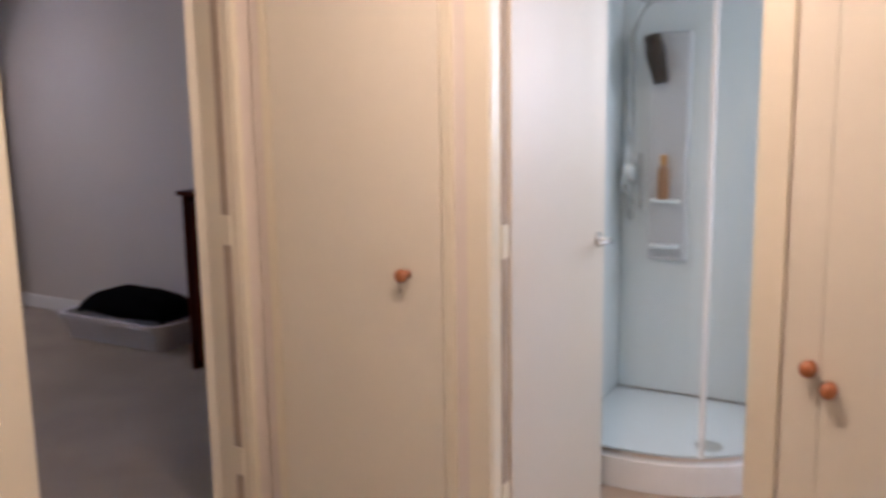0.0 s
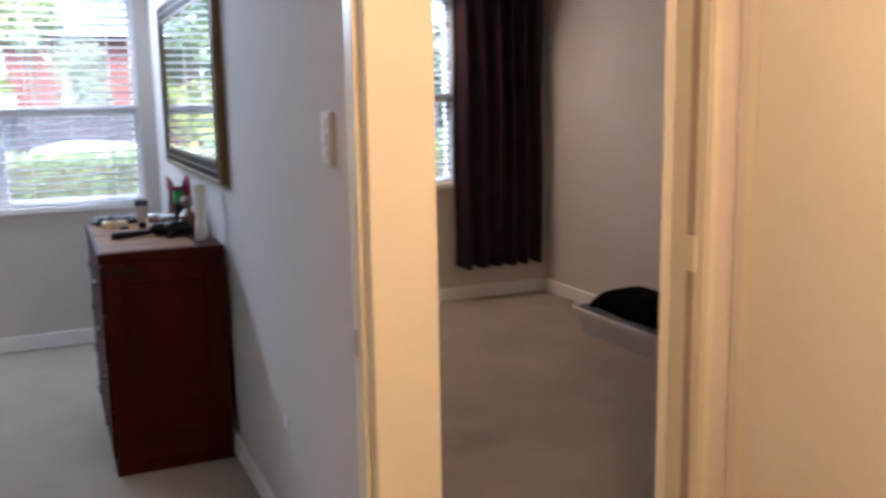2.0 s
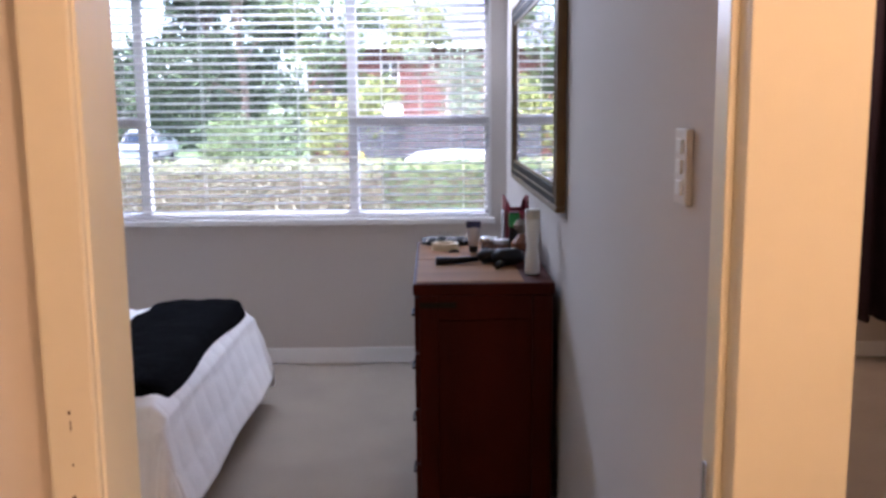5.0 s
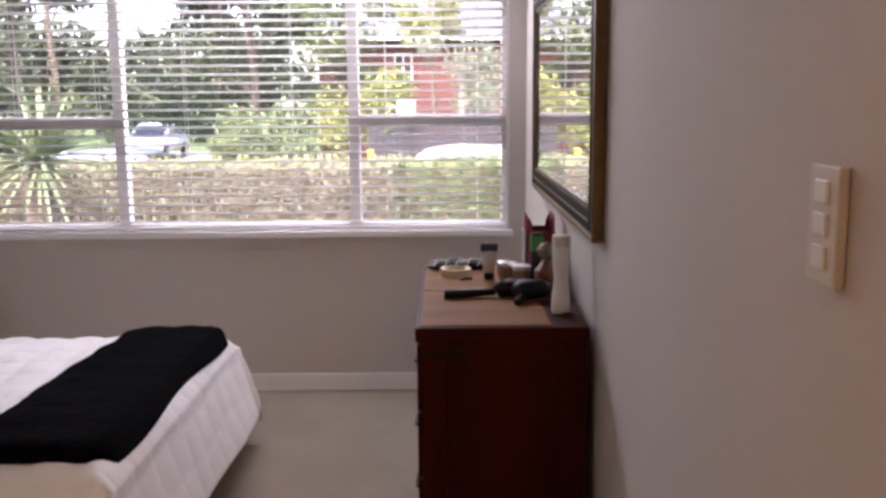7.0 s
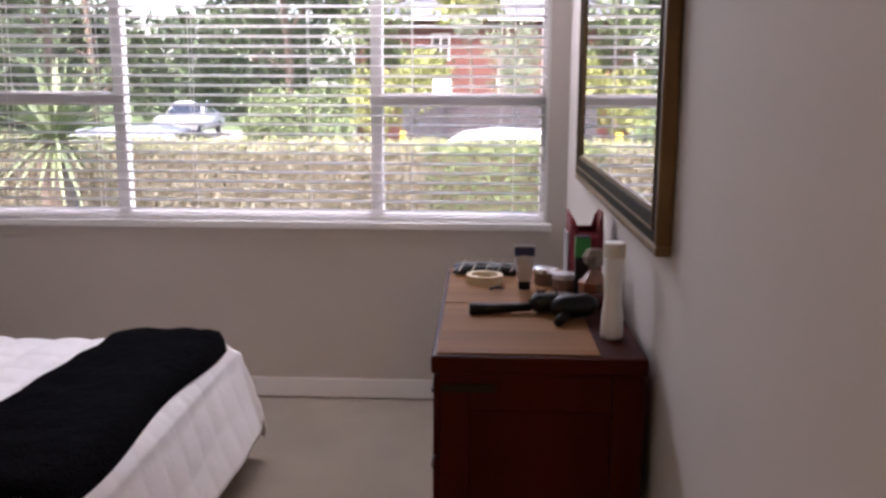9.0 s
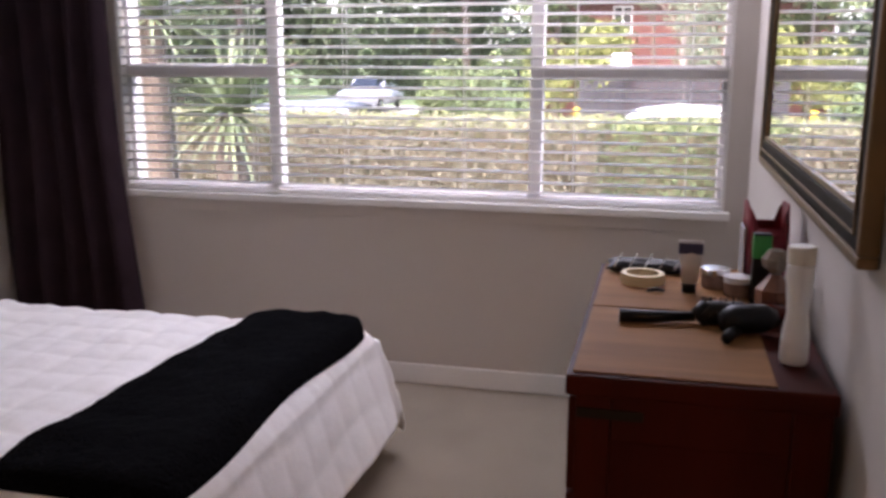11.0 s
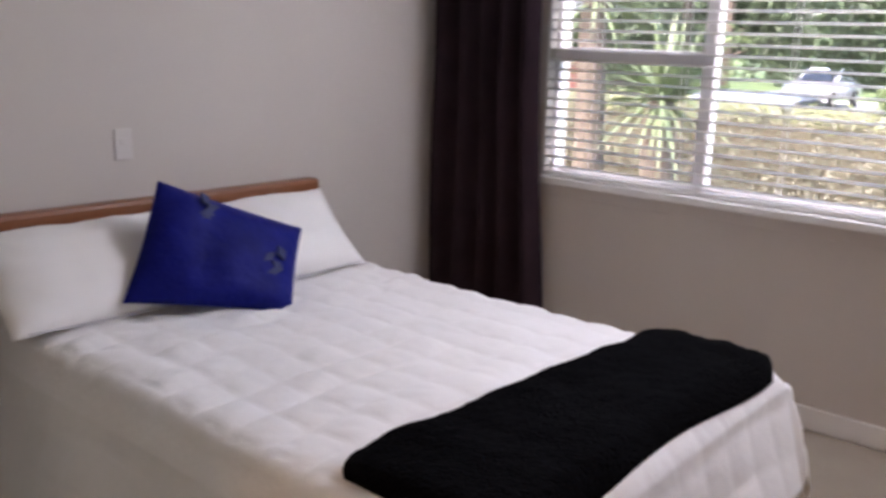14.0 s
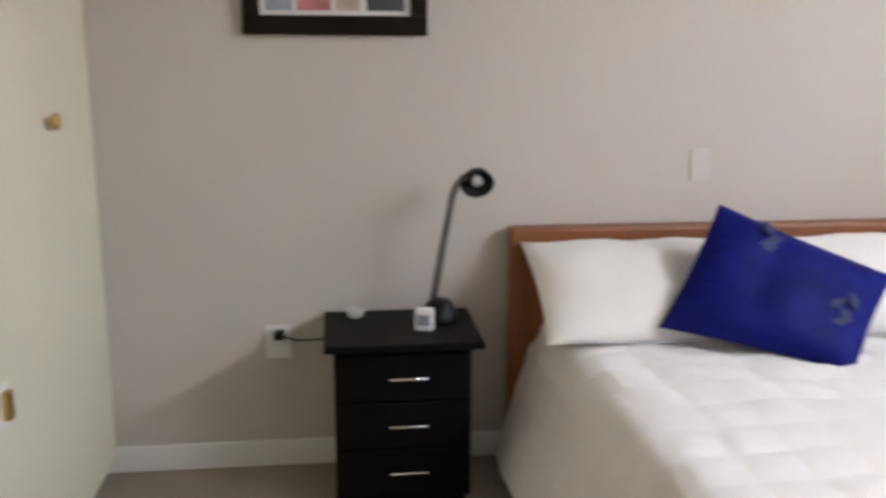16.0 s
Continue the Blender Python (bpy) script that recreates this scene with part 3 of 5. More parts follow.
def cushion_mesh(corners, thick, pinch=0.06, n=18, flange=0.0, seed=2, lift=0.5):
    """A stuffed cushion through four corners (top left, top right, bottom right, bottom left)."""
    a, b, c, d = [Vector(p) for p in corners]
    nrm = (b - a).cross(d - a).normalized()
    if nrm.x < 0:
        nrm = -nrm
    bm = bmesh.new()
    sheets = []
    for side in (1, -1):
        g = []
        for i in range(n + 1):
            row = []
            for j in range(n + 1):
                u, v = i / n, j / n
                cu, cv = 2 * u - 1, 2 * v - 1
                uu = 0.5 + 0.5 * cu * (1 - pinch * (1 - cv * cv))
                vv = 0.5 + 0.5 * cv * (1 - pinch * (1 - cu * cu))
                p = (a * (1 - uu) + b * uu) * (1 - vv) + (d * (1 - uu) + c * uu) * vv
                eu, ev = max(0.0, (1 - flange) ** 2 - cu * cu), max(0.0, (1 - flange) ** 2 - cv * cv)
                h = thick * (eu * ev) ** 0.42
                wob = 0.014 * noise.noise((u * 5 + seed, v * 5, seed * 1.3)) + 0.006 * noise.noise((u * 13, v * 11 + seed, 2.0))
                row.append(bm.verts.new(p + nrm * (side * (h * (lift if side > 0 else 1 - lift) + (wob * min(1, h * 20))) + side * 0.003)))
            g.append(row)
        sheets.append(g)
    for s, g in enumerate(sheets):
        for i in range(n):
            for j in range(n):
                q = (g[i][j], g[i + 1][j], g[i + 1][j + 1], g[i][j + 1])
                bm.faces.new(q)
    f, k = sheets
    ring = [(i, 0) for i in range(n)] + [(n, j) for j in range(n)] + [(i, n) for i in range(n, 0, -1)] + [(0, j) for j in range(n, 0, -1)]
    for (i, j), (i2, j2) in zip(ring, ring[1:] + ring[:1]):
        bm.faces.new((f[i][j], f[i2][j2], k[i2][j2], k[i][j]))
    return bm


def pillow(ya, yb, seed, label, top=(0.0, 0.0), low=(0.0, 0.0)):
    t = thing("pillow", (-3.25, (ya + yb) / 2, 0.55), label, "pillow", "pillows at the headboard")
    cs = [(-3.43, ya + top[0], 0.815), (-3.43, yb + top[1], 0.82), (-3.07, yb + low[1], 0.562), (-3.07, ya + low[0], 0.562)]
    part("pillowcase", cushion_mesh(cs, 0.17, 0.05, 20, 0.04, seed, 0.55), M_PILLOW, t, smooth=True)
    part("hem", tube(bmesh.new(), [(-3.075, ya + 0.05, 0.57), (-3.06, (ya + yb) / 2, 0.566), (-3.075, yb - 0.05, 0.57)], 0.004, 6), M_GREYPL, t, "fine grey hem stitching")


pillow(-2.44, -1.70, 3, "plump white pillow leaning on the headboard", (-0.015, 0.0))
pillow(-1.69, -0.95, 9, "plump white pillow leaning on the headboard", (0.0, 0.04), (0.0, -0.03))

cu = thing("blue_cushion", (-3.0, -1.7, 0.55), "royal blue satin cushion tilted against white pillows", "cushion")
CC = [(-3.19, -1.86, 0.975), (-3.08, -1.315, 0.75), (-2.84, -1.565, 0.52), (-3.05, -2.09, 0.615)]
part("cover", cushion_mesh(CC, 0.15, 0.03, 22, 0.07, 5, 0.55), M_BLUE, cu, smooth=True)


def motif(u, v, s, seed):
    """Small embroidered leaves on the face of the cushion."""
    a, b, c, d = [Vector(p) for p in CC]
    nrm = (b - a).cross(d - a).normalized()
    nrm = nrm if nrm.x > 0 else -nrm
    eu, ev = (b - a).normalized(), (d - a).normalized()
    rnd = random.Random(seed)
    bm = bmesh.new()
    for k in range(4):
        cu_, cv_ = 2 * u - 1, 2 * v - 1
        h = 0.15 * 0.55 * (max(0.0, 0.865 - cu_ ** 2) * max(0.0, 0.865 - cv_ ** 2)) ** 0.42 + 0.004
        p = (a * (1 - u) + b * u) * (1 - v) + (d * (1 - u) + c * u) * v + nrm * h
        p = p + eu * rnd.uniform(-s, s) * 0.5 + ev * (k - 2) * s * 0.5
        ang = rnd.uniform(-1, 1)
        l, w = s * 0.6, s * 0.3
        du = eu * math.cos(ang) + ev * math.sin(ang)
        dv = -eu * math.sin(ang) + ev * math.cos(ang)
        ring = [p + du * l, p + dv * w + nrm * 0.002, p - du * l, p - dv * w + nrm * 0.002]
        top = [bm.verts.new(q) for q in ring]
        bot = [bm.verts.new(q - nrm * 0.014) for q in ring]
        bm.faces.new(top)
        bm.faces.new(list(reversed(bot)))
        for i in range(4):
            bm.faces.new((top[i], bot[i], bot[(i + 1) % 4], top[(i + 1) % 4]))
    return bm


part("embroidery", motif(0.30, 0.20, 0.05, 1), M_EMBROID, cu, "grey green embroidered leaves")
part("embroidery", motif(0.78, 0.55, 0.05, 2), M_EMBROID, cu, "grey green embroidered leaves")

# folded black throw across the foot of the bed
th = thing("folded_throw", (-1.62, -1.55, 0.55), "folded black fleece throw across the white quilt", "throw blanket")
bm = bmesh.new()
nu, nv = 26, 60
top, bot = [], []
for i in range(nu + 1):
    ra, rb = [], []
    for j in range(nv + 1):
        u, v = i / nu, j / nv
        y = -2.305 + 1.425 * v
        xl, xr = -1.835 + 0.05 * v + 0.016 * noise.noise((y * 6, 0, 9)), -1.352 + 0.01 * math.sin(v * 9)
        cu_ = 2 * u - 1
        cv_ = 2 * v - 1
        xm = (xl + xr) / 2
        x = xm + (xl + (xr - xl) * u - xm) * (1 - 0.26 * max(0.0, (abs(cv_) - 0.89) / 0.11) ** 2)
        scal = 0.010 * abs(math.sin(u * 22)) * (1 if v > 0.97 else 0)
        edge = (max(0.0, 1 - cu_ ** 6) * max(0.0, 1 - cv_ ** 24)) ** 0.45
        h = 0.046 * edge + 0.012 * noise.noise((x * 7, y * 7, 3)) * edge + 0.006 * noise.noise((x * 30, y * 30, 1)) * edge
        fall = 0.0
        if x > -1.385:
            fall = 0.5 * (x + 1.385) ** 1.1 * 2
        y2 = y + (0.02 * math.sin(x * 40) if v > 0.98 else 0) + 0.018 * (1 - cu_ ** 2) * (1 if v == 1 else 0)
        ra.append(bm.verts.new((x, y2, 0.546 + h - fall)))
        rb.append(bm.verts.new((x, y2, 0.541 - fall)))
    top.append(ra)
    bot.append(rb)
for i in range(nu):
    for j in range(nv):
        bm.faces.new((top[i][j], top[i + 1][j], top[i + 1][j + 1], top[i][j + 1]))
        bm.faces.new((bot[i][j], bot[i][j + 1], bot[i + 1][j + 1], bot[i + 1][j]))
ring = [(i, 0) for i in range(nu)] + [(nu, j) for j in range(nv)] + [(i, nv) for i in range(nu, 0, -1)] + [(0, j) for j in range(nv, 0, -1)]
for (i, j), (i2, j2) in zip(ring, ring[1:] + ring[:1]):
    bm.faces.new((top[i][j], top[i2][j2], bot[i2][j2], bot[i][j]))
part("fleece", bm, M_THROW, th, smooth=True)
bm = bmesh.new()
for k in range(15):
    x = -1.80 + 0.43 * k / 14
    lathe(bm, x * 0.76 - 0.365, -0.890, [(0.004, 0.541), (0.017, 0.546), (0.018, 0.558), (0.007, 0.570 + 0.004 * (k % 2))], 10)
part("scalloped_edge", bm, M_THROW, th, "scalloped black edging", True)

# dresser
DX0, DX1, DY0, DY1, DZ = -0.502, -0.022, -2.265, -1.29, 0.908
dr = thing("dresser", (-0.26, -1.78, 0), "dark red brown wooden dresser with an inlaid honey top", "dresser")
part("carcass", one_box(DX0 + 0.02, DX1 - 0.005, DY0 + 0.02, DY1 - 0.02, 0.05, DZ - 0.042, bevel=0.004), M_DARKWOOD, dr)
part("top", one_box(DX0, DX1, DY0, DY1, DZ - 0.042, DZ, bevel=0.006), M_DARKWOOD, dr, "dark red slab top with eased edge")
part("top_panel", one_box(DX0 + 0.012, DX1 - 0.105, DY0 + 0.014, -1.786, DZ + 0.0005, DZ + 0.004, bevel=0.0012), M_TOPWOOD, dr, "worn honey brown inlaid panel")
part("top_panel", one_box(DX0 + 0.012, DX1 - 0.105, -1.774, DY1 - 0.014, DZ + 0.0005, DZ + 0.004, bevel=0.0012), M_TOPWOOD, dr, "worn honey brown inlaid panel")
part("plinth", one_box(DX0 + 0.012, DX1 - 0.005, DY0 + 0.012, DY1 - 0.012, 0.0, 0.055, bevel=0.006), M_DARKWOOD, dr)
# end panel framing
for a in ((DX0 + 0.02, DX0 + 0.085), (DX1 - 0.075, DX1 - 0.006)):
    part("end_stile", one_box(a[0], a[1], DY0 + 0.008, DY0 + 0.021, 0.055, DZ - 0.043, bevel=0.003), M_DARKWOOD, dr)
part("end_rail", one_box(DX0 + 0.086, DX1 - 0.076, DY0 + 0.009, DY0 + 0.021, DZ - 0.13, DZ - 0.043, bevel=0.003), M_DARKWOOD, dr)
part("end_rail", one_box(DX0 + 0.086, DX1 - 0.076, DY0 + 0.009, DY0 + 0.021, 0.055, 0.15, bevel=0.003), M_DARKWOOD, dr)
part("end_bracket", one_box(DX0 + 0.022, DX0 + 0.145, DY0 + 0.004, DY0 + 0.0085, DZ - 0.085, DZ - 0.066, bevel=0.001), M_DARKFRAME, dr, "flat black iron strap")
for k in range(4):
    z0, z1 = 0.07 + 0.198 * k, 0.07 + 0.198 * k + 0.188
    for ya, yb in ((DY0 + 0.03, -1.785), (-1.775, DY1 - 0.03)):
        d = part("drawer", one_box(DX0 + 0.004, DX0 + 0.0195, ya, yb, z0, z1, bevel=0.003), M_DARKWOOD, dr)
        ym = (ya + yb) / 2
        part("pull", tube(bmesh.new(), [(DX0 + 0.004, ym - 0.05, (z0 + z1) / 2), (DX0 - 0.006, ym - 0.045, (z0 + z1) / 2 - 0.004), (DX0 - 0.006, ym + 0.045, (z0 + z1) / 2 - 0.004), (DX0 + 0.004, ym + 0.05, (z0 + z1) / 2)], 0.005, 8), M_BLACKPL, d, "black iron pull", True)

# things on the dresser
ZT = DZ + 0.0045
br = thing("hair_brush", (-0.28, -1.90, ZT), "black hair brush with round bristle barrel on the dresser", "hair brush")
part("handle", tube(bmesh.new(), [(-0.40, -1.905, ZT + 0.014), (-0.34, -1.90, ZT + 0.014), (-0.24, -1.88, ZT + 0.016)], [0.016, 0.014, 0.011], 12), M_BLACKPL, br, smooth=True)
part("barrel", tube(bmesh.new(), [(-0.24, -1.88, ZT + 0.018), (-0.225, -1.878, ZT + 0.026), (-0.14, -1.862, ZT + 0.026), (-0.13, -1.86, ZT + 0.018)], [0.014, 0.026, 0.026, 0.016], 12), M_BLACKPL, br, smooth=True)
bm = bmesh.new()
rnd = random.Random(11)
for k in range(90):
    f, a = rnd.random(), rnd.uniform(0, 6.28)
    c = Vector((-0.225 + 0.085 * f, -1.878 + 0.016 * f, ZT + 0.026))
    e = c + Vector((0, math.cos(a), math.sin(a))) * 0.026
    e.z = max(e.z, ZT + 0.001)
    g = e + Vector((0, math.cos(a), math.sin(a))) * 0.009
    g.z = max(g.z, ZT + 0.001)
    if (g - e).length > 0.003:
        tube(bm, [e, g], 0.0016, 4)
part("bristles", bm, M_BLACKPL, br)
dd = thing("hair_dryer", (-0.14, -1.93, ZT), "black hair dryer lying on the dresser", "hair dryer")
part("body", tube(bmesh.new(), [(-0.185, -1.955, ZT + 0.03), (-0.165, -1.945, ZT + 0.032), (-0.10, -1.915, ZT + 0.032), (-0.075, -1.905, ZT + 0.03)], [0.02, 0.031, 0.031, 0.018], 16), M_BLACKPL, dd, smooth=True)
part("grip", tube(bmesh.new(), [(-0.15, -1.945, ZT + 0.015), (-0.17, -1.99, ZT + 0.013), (-0.18, -2.02, ZT + 0.012)], [0.014, 0.012, 0.011], 10), M_BLACKPL, dd, smooth=True)
tp = thing("masking_tape_roll", (-0.36, -1.52, ZT), "cream roll of tape lying flat on the dresser", "tape roll")
bm = bmesh.new()
n = 28
prof = [(0.056, 0.0), (0.056, 0.026), (0.042, 0.026), (0.042, 0.0)]
rings = [[bm.verts.new((-0.36 + r * math.cos(6.2832 * k / n), -1.52 + r * math.sin(6.2832 * k / n), ZT + z)) for k in range(n)] for r, z in prof]
for i in range(4):
    a, b = rings[i], rings[(i + 1) % 4]
    for k in range(n):
        bm.faces.new((a[k], a[(k + 1) % n], b[(k + 1) % n], b[k]))
part("roll", bm, mat("cream_tape", (0.62, 0.52, 0.33), 0.6, var=0.08, scale=40), tp)
# soft patterned pouch lying behind the tape
pk = thing("patterned_pouch", (-0.36, -1.40, ZT), "glossy black patterned soft pouch behind the tape roll", "pouch")
part("pouch", cushion_mesh([(-0.46, -1.36, ZT + 0.02), (-0.25, -1.36, ZT + 0.02), (-0.25, -1.43, ZT + 0.012), (-0.46, -1.43, ZT + 0.012)], 0.03, 0.06, 14, 0.0, 7), M_BLACKPL, pk, smooth=True)
for k in range(5):
    x = -0.44 + 0.04 * k
    part("silver_band", tube(bmesh.new(), [(x, -1.432, ZT + 0.014), (x + 0.012, -1.425, ZT + 0.036), (x + 0.02, -1.37, ZT + 0.044)], 0.002, 5), M_CHROME, pk, "thin silver band")
cl = thing("small_clip", (-0.325, -1.63, ZT), "small dark hair clip on the dresser", "hair clip")
part("clip", tube(bmesh.new(), [(-0.345, -1.635, ZT + 0.006), (-0.325, -1.628, ZT + 0.010), (-0.305, -1.62, ZT + 0.006)], [0.004, 0.006, 0.004], 8), M_BLACKPL, cl, smooth=True)
cream = thing("cream_tube", (-0.245, -1.60, ZT), "grey cosmetic tube with a blue grey band standing on its cap", "cosmetic tube")
bm = bmesh.new()
box(bm, -0.262, -0.228, -1.612, -1.588, ZT + 0.0, ZT + 0.025, bevel=0.006)
part("cap", bm, M_BLACKPL, cream, "dark cap")
bm = bmesh.new()
lo = [bm.verts.new((-0.245 + 0.019 * math.cos(a), -1.60 + 0.015 * math.sin(a), ZT + 0.025)) for a in [6.2832 * k / 16 for k in range(16)]]
md = [bm.verts.new((-0.245 + 0.025 * math.cos(a), -1.60 + 0.010 * math.sin(a), ZT + 0.085)) for a in [6.2832 * k / 16 for k in range(16)]]
hi = [bm.verts.new((-0.245 + 0.030 * math.cos(a), -1.60 + 0.003 * math.sin(a), ZT + 0.132)) for a in [6.2832 * k / 16 for k in range(16)]]
for a, b in ((lo, md), (md, hi)):
    for k in range(16):
        bm.faces.new((a[k], a[(k + 1) % 16], b[(k + 1) % 16], b[k]))
bm.faces.new(list(reversed(lo)))
bm.faces.new(hi)
part("tube_body", bm, M_GREYPL, cream, smooth=True)
part("printed_band", one_box(-0.2745, -0.2155, -1.6075, -1.5925, ZT + 0.098, ZT + 0.125, bevel=0.002), mat("blue_grey_print", (0.035, 0.04, 0.11), 0.5), cream, "blue grey printed band")


def jar(x, y, r, h, material, lid, label):
    t = thing("cosmetic_jar", (x, y, ZT), label, "jar", "jars on the dresser")
    part("jar_body", lathe(bmesh.new(), x, y, [(r * 0.92, ZT), (r, ZT + 0.006), (r, ZT + h * 0.68), (r * 0.9, ZT + h * 0.7)], 20), material, t, smooth=False)
    part("lid", lathe(bmesh.new(), x, y, [(r * 1.03, ZT + h * 0.7), (r * 1.05, ZT + h * 0.72), (r * 1.05, ZT + h), (r * 0.95, ZT + h * 1.03)], 20), lid, t, "pale metal lid")


M_PEACH = mat("peach_cosmetic", (0.26, 0.17, 0.14), 0.25, var=0.3, scale=25)
jar(-0.20, -1.53, 0.034, 0.050, M_PEACH, M_CHROME, "small round cosmetic jar with a silver lid")
jar(-0.15, -1.60, 0.034, 0.048, M_PEACH, M_GREYPL, "small round cosmetic jar with a grey lid")
M_REDBAG = mat("dark_red_gift_bag", (0.22, 0.008, 0.022), 0.4, var=0.25, scale=15, bump=0.3, bscale=30, dist=0.004)
gb = thing("red_gift_bag", (-0.075, -1.50, ZT), "crumpled dark red glossy gift bag with cut handles", "gift bag")
bm = bmesh.new()
rnd = random.Random(21)
ringz = [(0.0, 0.045, 0.085), (0.08, 0.05, 0.09), (0.15, 0.05, 0.085), (0.19, 0.05, 0.07)]
gr = []
for z, rx, ry in ringz:
    r_ = []
    for k in range(24):
        a = 6.2832 * k / 24
        sx, sy = math.cos(a), math.sin(a)
        sx, sy = math.copysign(abs(sx) ** 0.5, sx), math.copysign(abs(sy) ** 0.5, sy)
        horn = (0.032 * (abs(sx) - 0.6) / 0.4 if abs(sx) > 0.6 else -0.025) if z > 0.18 else 0.0
        r_.append(bm.verts.new((-0.085 + rx * sx + rnd.uniform(-.004, .004), -1.50 + ry * sy + rnd.uniform(-.004, .004), ZT + z + horn)))
    gr.append(r_)
for a, b in zip(gr, gr[1:]):
    for k in range(24):
        bm.faces.new((a[k], a[(k + 1) % 24], b[(k + 1) % 24], b[k]))
bm.faces.new(list(reversed(gr[0])))
o = part("bag", bm, M_REDBAG, gb)
o.modifiers.new("thickness", 'SOLIDIFY').thickness = 0.002
# white sheen on the bag's left side, put in as a pale strip
part("side_window", one_box(-0.142, -0.138, -1.56, -1.46, ZT + 0.02, ZT + 0.16, bevel=0.001), mat("painted_bag_sheen", (0.62, 0.62, 0.64), 0.15, var=0.1), gb, "pale strip standing in for the bag's sheen")
gbx = thing("green_box", (-0.10, -1.635, ZT), "narrow black carton with a bright green top panel", "carton")
part("carton", one_box(-0.125, -0.085, -1.65, -1.62, ZT, ZT + 0.165, bevel=0.002), M_BLACKPL, gbx)
part("green_top", one_box(-0.126, -0.084, -1.6515, -1.6185, ZT + 0.105, ZT + 0.16, bevel=0.001), mat("bright_green_card", (0.02, 0.30, 0.06), 0.45), gbx, "bright green printed panel")
pm = thing("perfume_bottle", (-0.085, -1.76, ZT), "faceted amber glass perfume bottle with a crystal stopper", "perfume bottle")
M_AMBER = mat("amber_glass", (0.22, 0.09, 0.05), 0.12, var=0.3, scale=30, coat=0.5)
part("bottle", lathe(bmesh.new(), -0.085, -1.76, [(0.030, ZT), (0.04, ZT + 0.02), (0.042, ZT + 0.06), (0.02, ZT + 0.085), (0.012, ZT + 0.095)], 8), M_AMBER, pm)
part("stopper", lathe(bmesh.new(), -0.085, -1.76, [(0.011, ZT + 0.095), (0.03, ZT + 0.112), (0.034, ZT + 0.13), (0.02, ZT + 0.15)], 8), mat("crystal_stopper", (0.24, 0.20, 0.16), 0.1, var=0.3, scale=40), pm, "cut crystal stopper")
pm2 = thing("dark_red_bottle", (-0.10, -1.83, ZT), "small dark red glass bottle lying among the cosmetics", "bottle")
part("bottle", tube(bmesh.new(), [(-0.135, -1.84, ZT + 0.02), (-0.125, -1.838, ZT + 0.022), (-0.075, -1.822, ZT + 0.022), (-0.06, -1.818, ZT + 0.016), (-0.045, -1.814, ZT + 0.016)], [0.016, 0.021, 0.021, 0.01, 0.01], 12), mat("dark_red_glass", (0.10, 0.015, 0.012), 0.15), pm2, smooth=True)
lo_ = thing("lotion_bottle", (-0.082, -2.095, ZT), "tall waisted white lotion bottle standing on the dresser", "bottle")
part("bottle", lathe(bmesh.new(), -0.082, -2.095, [(0.024, ZT - 0.004), (0.027, ZT + 0.004), (0.026, ZT + 0.05), (0.020, ZT + 0.095), (0.024, ZT + 0.15), (0.026, ZT + 0.185), (0.0255, ZT + 0.192)], 22), M_WHITEPL, lo_, smooth=True)
part("cap", lathe(bmesh.new(), -0.082, -2.095, [(0.026, ZT + 0.1925), (0.0265, ZT + 0.196), (0.0265, ZT + 0.222), (0.024, ZT + 0.226)], 22), mat("cream_cap", (0.70, 0.66, 0.56), 0.4), lo_, "cream flat cap")

for o in (br, dd, tp, pk, cl, cream):
    o.location.x -= 0.022

# mirror on the wall
mi = thing("wall_mirror", (0, -1.54, 1.15), "large mirror in a gold and black wooden frame", "mirror")
MY0, MY1, MZ0, MZ1 = -2.34, -0.70, 1.15, 1.98


def rect_frame(ya, yb, za, zb, w, xa, xb, material, parent, name, label, bevel):
    for q in ((ya, yb, za, za + w), (ya, yb, zb - w, zb), (ya, ya + w, za + w, zb - w), (yb - w, yb, za + w, zb - w)):
        part(name, one_box(xa, xb, q[0], q[1], q[2], q[3], bevel=bevel), material, parent, label)


rect_frame(MY0, MY1, MZ0, MZ1, 0.02, -0.036, -0.002, M_GOLD, mi, "gold_rail", "dull gold outer moulding", 0.005)
rect_frame(MY0 + 0.0225, MY1 - 0.0225, MZ0 + 0.0225, MZ1 - 0.0225, 0.058, -0.034, -0.004, M_DARKFRAME, mi, "dark_rail", "black inner moulding", 0.006)
rect_frame(MY0 + 0.048, MY1 - 0.048, MZ0 + 0.048, MZ1 - 0.048, 0.006, -0.0375, -0.0345, M_GOLD, mi, "gold_bead", "thin worn gold bead", 0.001)
rect_frame(MY0 + 0.081, MY1 - 0.081, MZ0 + 0.081, MZ1 - 0.081, 0.012, -0.03, -0.004, M_GOLD, mi, "gold_slip", "thin gold slip", 0.002)
part("mirror_glass", one_box(-0.024, -0.018, MY0 + 0.09, MY1 - 0.09, MZ0 + 0.09, MZ1 - 0.09), M_MIRROR, mi, "clear silvered glass")

# switch block on the wall near the door
sw = thing("light_switch", (0, -3.71, 1.38), "white surface mounted switch block on the wall", "light switch")
part("block", one_box(-0.013, -0.001, -3.742, -3.668, 1.318, 1.446, bevel=0.003), M_SWITCH, sw)
for k in range(3):
    part("rocker", one_box(-0.017, -0.0128, -3.721, -3.689, 1.335 + 0.035 * k, 1.36 + 0.035 * k, bevel=0.002), M_WHITEPL, sw)
so_ = thing("phone_socket", (0, -3.1, 0.35), "small white wall socket low on the wall", "socket")
part("plate", one_box(-0.009, -0.001, -3.13, -3.09, 0.42, 0.455, bevel=0.002), M_WHITEPL, so_)

